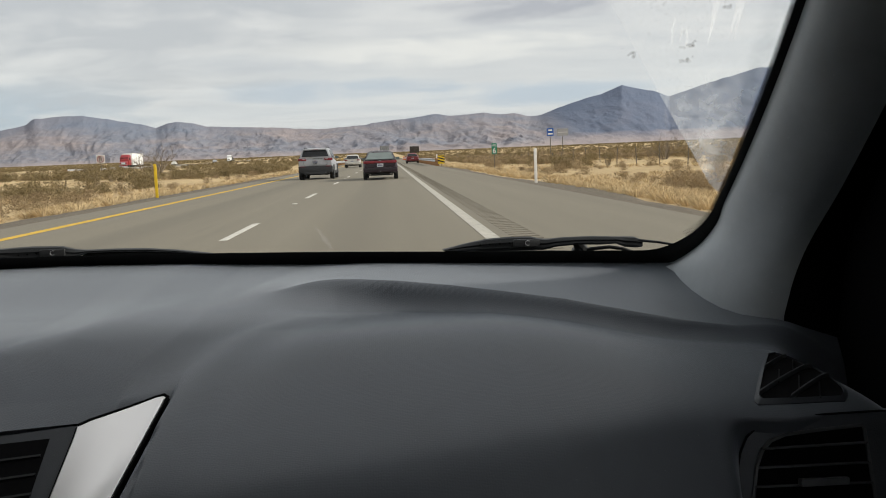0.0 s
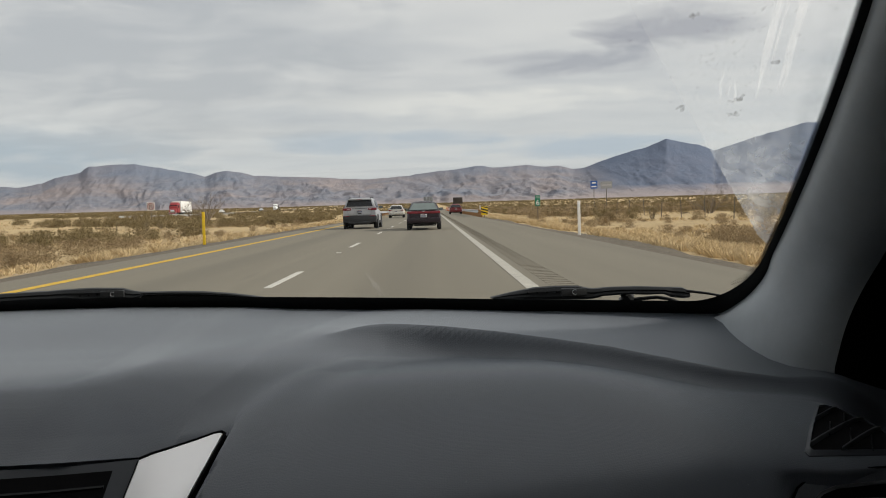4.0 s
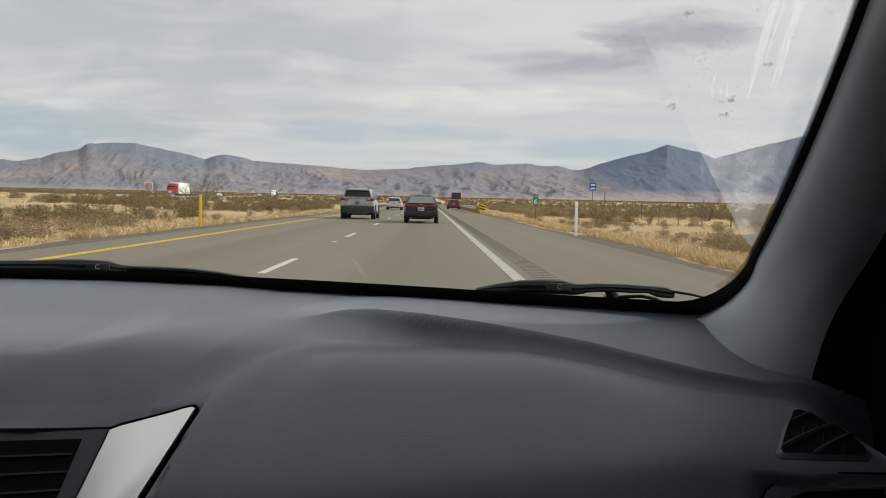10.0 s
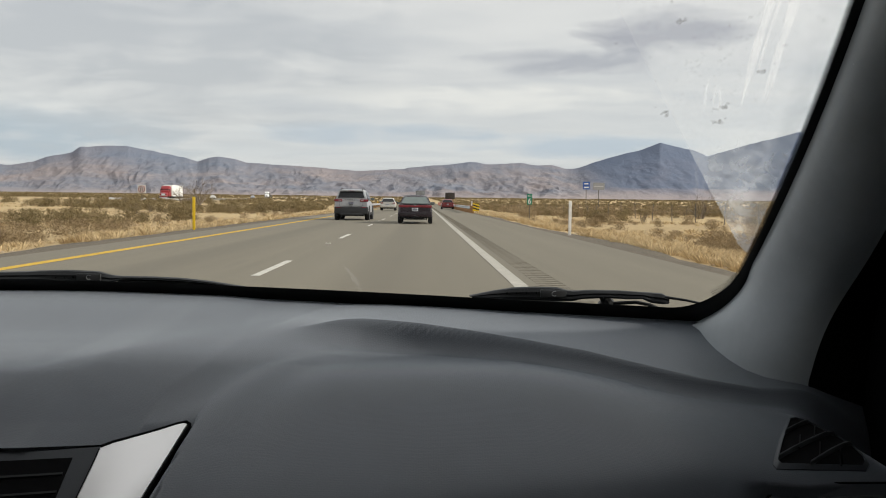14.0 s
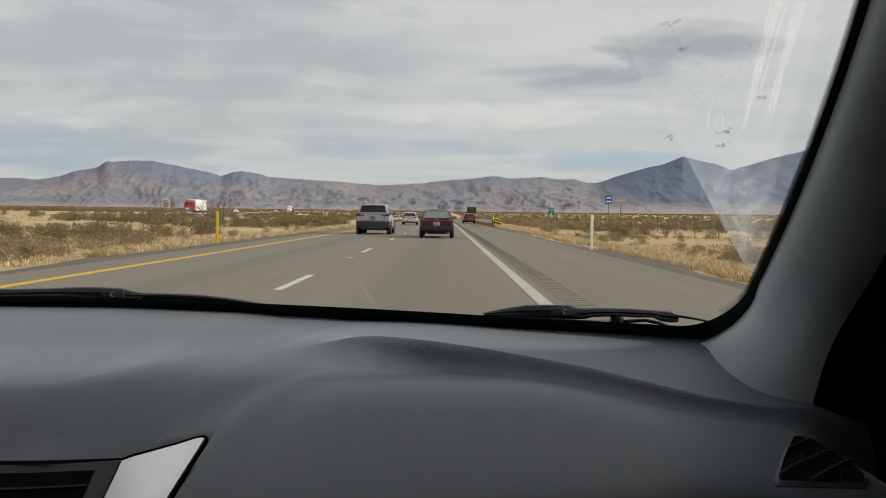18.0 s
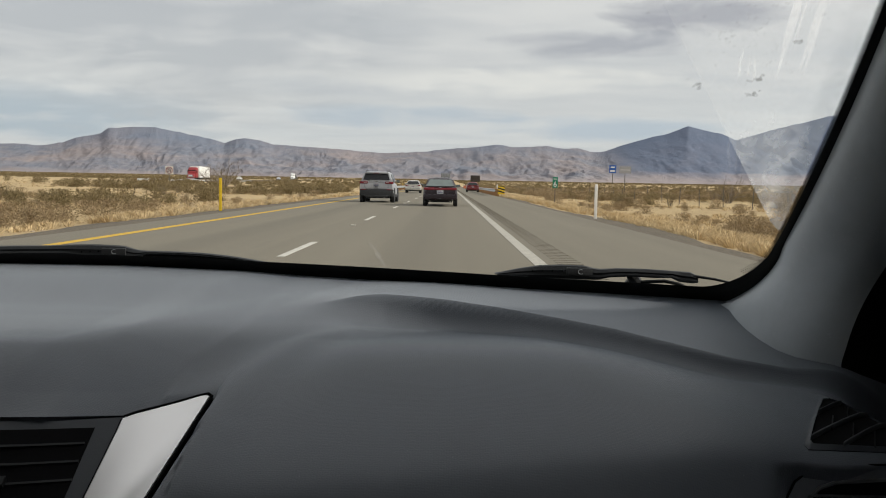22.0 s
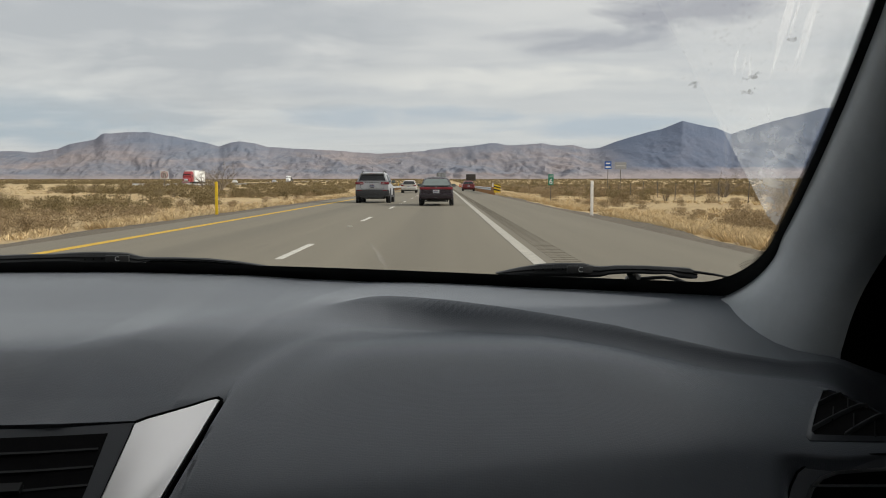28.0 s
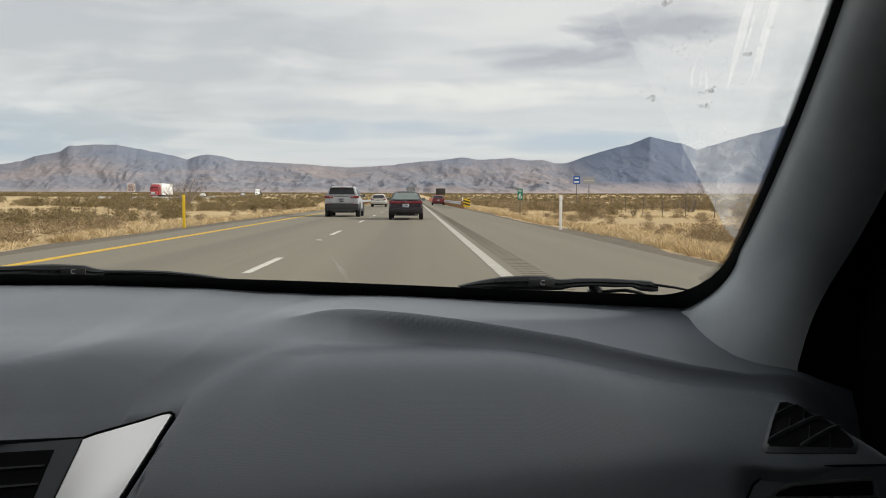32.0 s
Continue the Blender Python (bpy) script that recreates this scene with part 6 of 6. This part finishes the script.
# thin wire fence far out on the right
fence = thing("wire_fence", "thin wire fence on steel stakes out in the scrub", "fence")
stake = None
line = []
for k in range(40):
    y = 18 + 5.2 * k
    x = 17.0
    z = float(ground_z(x, y))
    line.append((x, y, z))
    if stake is None:
        st_ = stake = part("stake", tube([(0, 0, -0.2), (0.0, 0, 1.25)], 0.03, 5), M_STEELPOST, fence)
    else:
        st_ = stake.copy()
        scene.collection.objects.link(st_)
    st_.location = (x, y, z)
    st_.rotation_euler = (0, 0.06 * math.sin(k * 2.3), 0)
for h in (0.4, 0.75, 1.1):
    part("wire", tube([(x, y, z + h) for x, y, z in line], 0.004, 4), M_STEELPOST, fence)

# ------------------------------------------------------------------ plants and stones


def blades(n, spread, height, width, seed, droop=0.4, base=0.0):
    """A tuft or bush of thin leaning leaves, as arrays (verts, faces)."""
    r = np.random.default_rng(seed)
    a = r.uniform(0, 2 * math.pi, n)
    q = np.sqrt(r.uniform(0, 1, n)) * spread
    root = np.stack([q * np.cos(a) * 0.35, q * np.sin(a) * 0.35, base * r.uniform(0, 1, n)], 1)
    h = height * r.uniform(0.45, 1.0, n)
    tip = root + np.stack([np.cos(a) * q * droop * 2 + r.normal(0, 0.06, n) * height, np.sin(a) * q * droop * 2 + r.normal(0, 0.06, n) * height, h], 1)
    side = np.stack([-np.sin(a + 0.7), np.cos(a + 0.7), np.zeros(n)], 1) * (width * r.uniform(0.6, 1.2, n))[:, None]
    mid = root * 0.45 + tip * 0.55 + np.array([0, 0, 0.08 * height])
    v = np.stack([root - side * 0.5, root + side * 0.5, mid + side, mid - side, tip], 1).reshape(-1, 3)
    k = np.arange(n)[:, None] * 5
    quads = k + np.array([0, 1, 2, 3])
    tris = k + np.array([3, 2, 4])
    return v, quads, tris


def bush(n, r_, h_, leaf, seed):
    """A shrub's crown: many small leaves round leaning stems, open at the foot."""
    r = np.random.default_rng(seed)
    a = r.uniform(0, 2 * math.pi, n)
    e = r.uniform(0, 1, n) ** 0.6
    lobes = 0.75 + 0.25 * np.sin(a * 3 + seed) + 0.12 * np.sin(a * 7 + seed * 2)
    rad = r_ * lobes * e * (0.55 + 0.45 * r.uniform(0, 1, n))
    z = h_ * (0.15 + 0.85 * r.uniform(0, 1, n) * np.sqrt(np.clip(1 - (rad / (r_ * 1.15)) ** 2, 0.05, 1)))
    c = np.stack([rad * np.cos(a), rad * np.sin(a), z], 1)
    d1 = r.normal(0, 1, (n, 3)) + 0.9 * np.stack([np.cos(a), np.sin(a), np.full(n, 1.2)], 1)
    d1 /= np.linalg.norm(d1, axis=1)[:, None]
    d2 = np.cross(d1, r.normal(0, 1, (n, 3)))
    d2 /= np.linalg.norm(d2, axis=1)[:, None]
    s = leaf * r.uniform(0.6, 1.4, n)[:, None]
    v = np.stack([c - d1 * s * 1.25, c + d2 * s * 0.24, c + d1 * s * 1.25, c - d2 * s * 0.24], 1).reshape(-1, 3)
    return v, np.arange(n)[:, None] * 4 + np.array([0, 1, 2, 3]), np.zeros((0, 3), int)


def scatter(name, kinds, places, mat, label, category):
    """Many plants joined into one mesh of kind stuff: places are rows x, y, size, turn, kind."""
    vs, qs, ts, n = [], [], [], 0
    for x, y, s, a, k in places:
        v, q, t = kinds[int(k)]
        ca, sa = math.cos(a) * s, math.sin(a) * s
        w = np.stack([v[:, 0] * ca - v[:, 1] * sa + x, v[:, 0] * sa + v[:, 1] * ca + y, v[:, 2] * s], 1)
        w[:, 2] += float(ground_z(x, y)) - 0.02
        vs.append(w)
        qs.append(q + n)
        ts.append(t + n)
        n += len(v)
    vs, qs, ts = np.concatenate(vs), np.concatenate(qs), np.concatenate(ts)
    me = bpy.data.meshes.new(name)
    me.vertices.add(len(vs))
    me.vertices.foreach_set("co", vs.astype(np.float32).ravel())
    loops = np.concatenate([qs.ravel(), ts.ravel()]).astype(np.int32)
    starts = np.concatenate([np.arange(len(qs)) * 4, len(qs) * 4 + np.arange(len(ts)) * 3]).astype(np.int32)
    me.loops.add(len(loops))
    me.loops.foreach_set("vertex_index", loops)
    me.polygons.add(len(starts))
    me.polygons.foreach_set("loop_start", starts)
    me.update(calc_edges=True)
    me.validate()
    me.materials.append(mat)
    return tagged(new(name, me), label, category, kind="stuff")


def places(n, x0, x1, y0, y1, s0, s1, nk, seed, power=1.0):
    r = np.random.default_rng(seed)
    t = r.uniform(0, 1, n) ** power
    return np.stack([r.uniform(x0, x1, n), y0 + (y1 - y0) * t, r.uniform(s0, s1, n), r.uniform(0, 6.28, n), r.integers(0, nk, n)], 1)


def clumped(p, seed, keep=0.5, size=9.0):
    """Thins a set of places so that the plants stand in drifts."""
    f = np.sin(p[:, 0] / size + seed) * np.sin(p[:, 1] / size * 1.3 + 2 * seed) + 0.5 * np.sin((p[:, 0] + p[:, 1]) / size * 2.1)
    return p[f > np.quantile(f, 1 - keep)]


def wedge(n, side, y0, y1, near, widen, s0, s1, nk, seed):
    """Places in the widening strip beside the road that can be seen from it."""
    r = np.random.default_rng(seed)
    y = y0 + (y1 - y0) * r.uniform(0, 1, n) ** 1.25
    x = side * (near + (0.52 * y + widen - near) * r.uniform(0, 1, n) ** 1.2)
    return np.stack([x, y, r.uniform(s0, s1, n), r.uniform(0, 6.28, n), r.integers(0, nk, n)], 1)


TUFTS = [blades(46, 0.34, 0.26, 0.010, s) for s in range(5)]
SMALL = [blades(16, 0.30, 0.22, 0.020, 20 + s) for s in range(4)]
BUSHES = [bush(760, 0.70, 0.62, 0.042, 40 + s) for s in range(5)]
MIDBUSH = [bush(230, 0.80, 0.60, 0.082, 60 + s) for s in range(5)]
FARBUSH = [bush(44, 1.0, 0.55, 0.22, 80 + s) for s in range(5)]

edge_grass = np.concatenate([places(1300, ROAD_R + 1.05, ROAD_R + 3.0, 8, 70, 0.3, 1.15, 5, 1, 1.3), places(850, ROAD_L - 3.1, ROAD_L - 1.3, 10, 70, 0.4, 1.25, 5, 2, 1.3)])
scatter("verge_grass", TUFTS, clumped(edge_grass, 3, 0.8, 5), M_GRASS, "dry straw-coloured grass tufts along the verge", "grass")
far_grass = np.concatenate([places(1500, ROAD_R + 0.6, ROAD_R + 3.2, 70, 240, 0.8, 1.5, 4, 3), places(1500, ROAD_L - 3.2, ROAD_L - 0.6, 70, 240, 0.8, 1.5, 4, 4)])
scatter("distant_verge_grass", SMALL, far_grass, M_GRASS, "dry straw-coloured grass further along the verge", "grass")
plain_grass = np.concatenate([wedge(4200, 1, 12, 130, 7, 6, 0.5, 1.1, 4, 5), wedge(3000, -1, 14, 130, 9, 6, 0.5, 1.1, 4, 6)])
scatter("desert_grass", SMALL, clumped(plain_grass, 1, 0.62, 7), M_GRASS, "sparse dry grass over the desert floor", "grass")
near_b = np.concatenate([wedge(300, 1, 16, 95, 8.0, 4, 0.35, 1.15, 5, 7), wedge(165, -1, 16, 95, 10.5, 4, 0.35, 1.15, 5, 8)])
verge_b = np.concatenate([places(26, ROAD_R + 2.2, ROAD_R + 6, 13, 60, 0.35, 0.8, 5, 21), places(13, ROAD_L - 7, ROAD_L - 2.6, 16, 70, 0.35, 0.9, 5, 22)])
scatter("brown_scrub", BUSHES, np.concatenate([verge_b, clumped(near_b, 2, 0.5)]), M_DRYSHRUB, "low brown dry scrub bushes", "shrub")
near_g = np.concatenate([wedge(170, 1, 30, 120, 10, 4, 0.5, 1.5, 5, 9), wedge(170, -1, 30, 120, 13, 4, 0.5, 1.5, 5, 10)])
scatter("olive_scrub", BUSHES, clumped(near_g, 4, 0.45), M_SHRUB, "olive creosote scrub bushes", "shrub")
mid = np.concatenate([wedge(1500, 1, 85, 330, 11, 20, 0.6, 1.6, 5, 11), wedge(1500, -1, 85, 330, 13, 20, 0.6, 1.6, 5, 12)])
mid = mid[np.abs(mid[:, 0] - opp_x(mid[:, 1])) > 7.5]
half = len(mid) // 3
scatter("middle_scrub", MIDBUSH, clumped(mid[half:], 5, 0.75, 16), M_SHRUB, "olive creosote scrub across the middle distance", "shrub")
scatter("middle_dry_scrub", MIDBUSH, mid[:half], M_DRYSHRUB, "brown dry scrub across the middle distance", "shrub")
far = np.concatenate([wedge(4500, 1, 260, 1500, 12, 60, 0.9, 1.7, 5, 13), wedge(4500, -1, 260, 1500, 12, 60, 0.9, 1.7, 5, 14), wedge(2600, 1, 1300, 3200, 12, 60, 1.8, 3.6, 5, 15), wedge(2600, -1, 1300, 3200, 12, 60, 1.8, 3.6, 5, 16)])
far = far[np.abs(far[:, 0] - opp_x(far[:, 1])) > 8]
scatter("far_scrub", FARBUSH, clumped(far, 6, 0.85, 40), M_SHRUB, "dark olive scrub fading into the distance", "shrub")

# stones scattered along the verges
stone_geo = []
for s in range(3):
    r = np.random.default_rng(90 + s)
    bm = bmesh.new()
    bmesh.ops.create_icosphere(bm, subdivisions=1, radius=1)
    for v in bm.verts:
        v.co = Vector((v.co.x * r.uniform(0.8, 1.2), v.co.y * r.uniform(0.7, 1.1), v.co.z * r.uniform(0.4, 0.7)))
    bm.verts.index_update()
    stone_geo.append((np.array([v.co[:] for v in bm.verts]), np.zeros((0, 4), int), np.array([[v.index for v in f.verts] for f in bm.faces])))
    bm.free()
stones = np.concatenate([places(700, ROAD_R + 0.1, ROAD_R + 2.5, 7, 60, 0.02, 0.09, 3, 31, 1.4), places(500, ROAD_L - 2.5, ROAD_L - 0.1, 9, 60, 0.02, 0.09, 3, 32, 1.4)])
scatter("verge_stones", stone_geo, stones, M_STONE, "small pale stones in the gravel verge", "stones")


def bare_tree(at, height, seed, label):
    """A leafless desert tree: several trunks that fork into fine twigs."""
    r = np.random.default_rng(seed)
    t = thing("bare_tree", label, "tree", "bare desert trees", at=at)
    thick, twigs = [], []

    def grow(p, d, length, rad, level):
        pts = [p]
        for k in range(3):
            d = (d + Vector(r.normal(0, 0.13, 3))).normalized()
            p = p + d * length / 3
            pts.append(p)
        (thick if level < 2 else twigs).append(tube(pts, [rad, rad * 0.85, rad * 0.7, rad * 0.5], 6 if level < 2 else 3))
        if level < 4:
            for k in range(3 if level < 3 else 4):
                nd = (d + Vector(r.normal(0, 0.42, 3)) + Vector((0, 0, 0.18))).normalized()
                start = pts[int(r.integers(1, 4))]
                grow(start, nd, length * r.uniform(0.55, 0.8), rad * 0.5, level + 1)

    for k in range(5):
        a = 2 * math.pi * k / 5 + r.uniform(-0.4, 0.4)
        grow(Vector((0.1 * math.cos(a), 0.1 * math.sin(a), -0.1)), Vector((0.55 * math.cos(a), 0.55 * math.sin(a), 1)).normalized(), height * 0.38, 0.10 * height / 5, 0)
    part("trunk", join(*thick), M_TWIG, t)
    part("crown", join(*twigs), M_TWIG, t, "tangle of fine grey twigs")
    return t


bare_tree(on_plain(-30, 118), 5.2, 3, "large leafless grey-brown desert tree behind the guard rail")
bare_tree(on_plain(-41, 150), 4.0, 8, "smaller leafless desert tree in the median")
bare_tree(on_plain(21, 66), 2.6, 12, "low leafless brown shrub tree in the scrub")


def creosote(seed, label):
    """A creosote shrub: a fan of thin grey stems with small olive leaves towards their ends."""
    r = np.random.default_rng(seed)
    t = thing("creosote_shrub", label, "shrub", "creosote shrubs")
    stems, leaves = [], []
    for k in range(16):
        a = r.uniform(0, 2 * math.pi)
        out_ = r.uniform(0.25, 0.95)
        h = r.uniform(0.9, 1.7)
        p0 = Vector((0.08 * math.cos(a), 0.08 * math.sin(a), -0.08))
        p1 = Vector((0.5 * out_ * math.cos(a), 0.5 * out_ * math.sin(a), h * 0.5))
        p2 = Vector((out_ * math.cos(a + 0.2), out_ * math.sin(a + 0.2), h))
        stems.append(tube([p0, p1, p2], [0.022, 0.015, 0.006], 4))
        for q in range(26):
            f = r.uniform(0.3, 1.08)
            c = (p0 * (1 - f) ** 2 + p1 * 2 * f * (1 - f) + p2 * f * f) + Vector(r.normal(0, 0.13, 3))
            d1 = Vector(r.normal(0, 1, 3)).normalized() * r.uniform(0.03, 0.075)
            d2 = d1.cross(Vector(r.normal(0, 1, 3))).normalized() * r.uniform(0.018, 0.035)
            leaves.append(([c - d1, c + d2, c + d1, c - d2], [(0, 1, 2, 3)]))
    part("stems", join(*stems), M_TWIG, t)
    part("crown", join(*leaves), M_SHRUB, t)
    return t


rr = np.random.default_rng(77)
kinds = [creosote(200 + k, "low olive creosote shrub with bare grey stems") for k in range(5)]
spots = []
for side, near in ((1, 13.0), (-1, 15.0)):
    for k in range(30):
        y = 44 + 120 * rr.uniform(0, 1)
        spots.append((side * (near + (0.5 * y - near + 6) * rr.uniform(0, 1)), y))
spots = [(x, y) for x, y in spots if abs(x - 17) > 1.5 and abs(x - opp_x(y)) > 9 and abs(x + 50) > 3]
for k, (x, y) in enumerate(spots):
    m = on_plain(x, y, rr.uniform(0, 360))
    if k < 5:
        kinds[k].matrix_basis = m @ Matrix.Scale(0.62, 4)
    else:
        copy_thing(kinds[k % 5], m @ Matrix.Scale(rr.uniform(0.5, 1.05), 4))
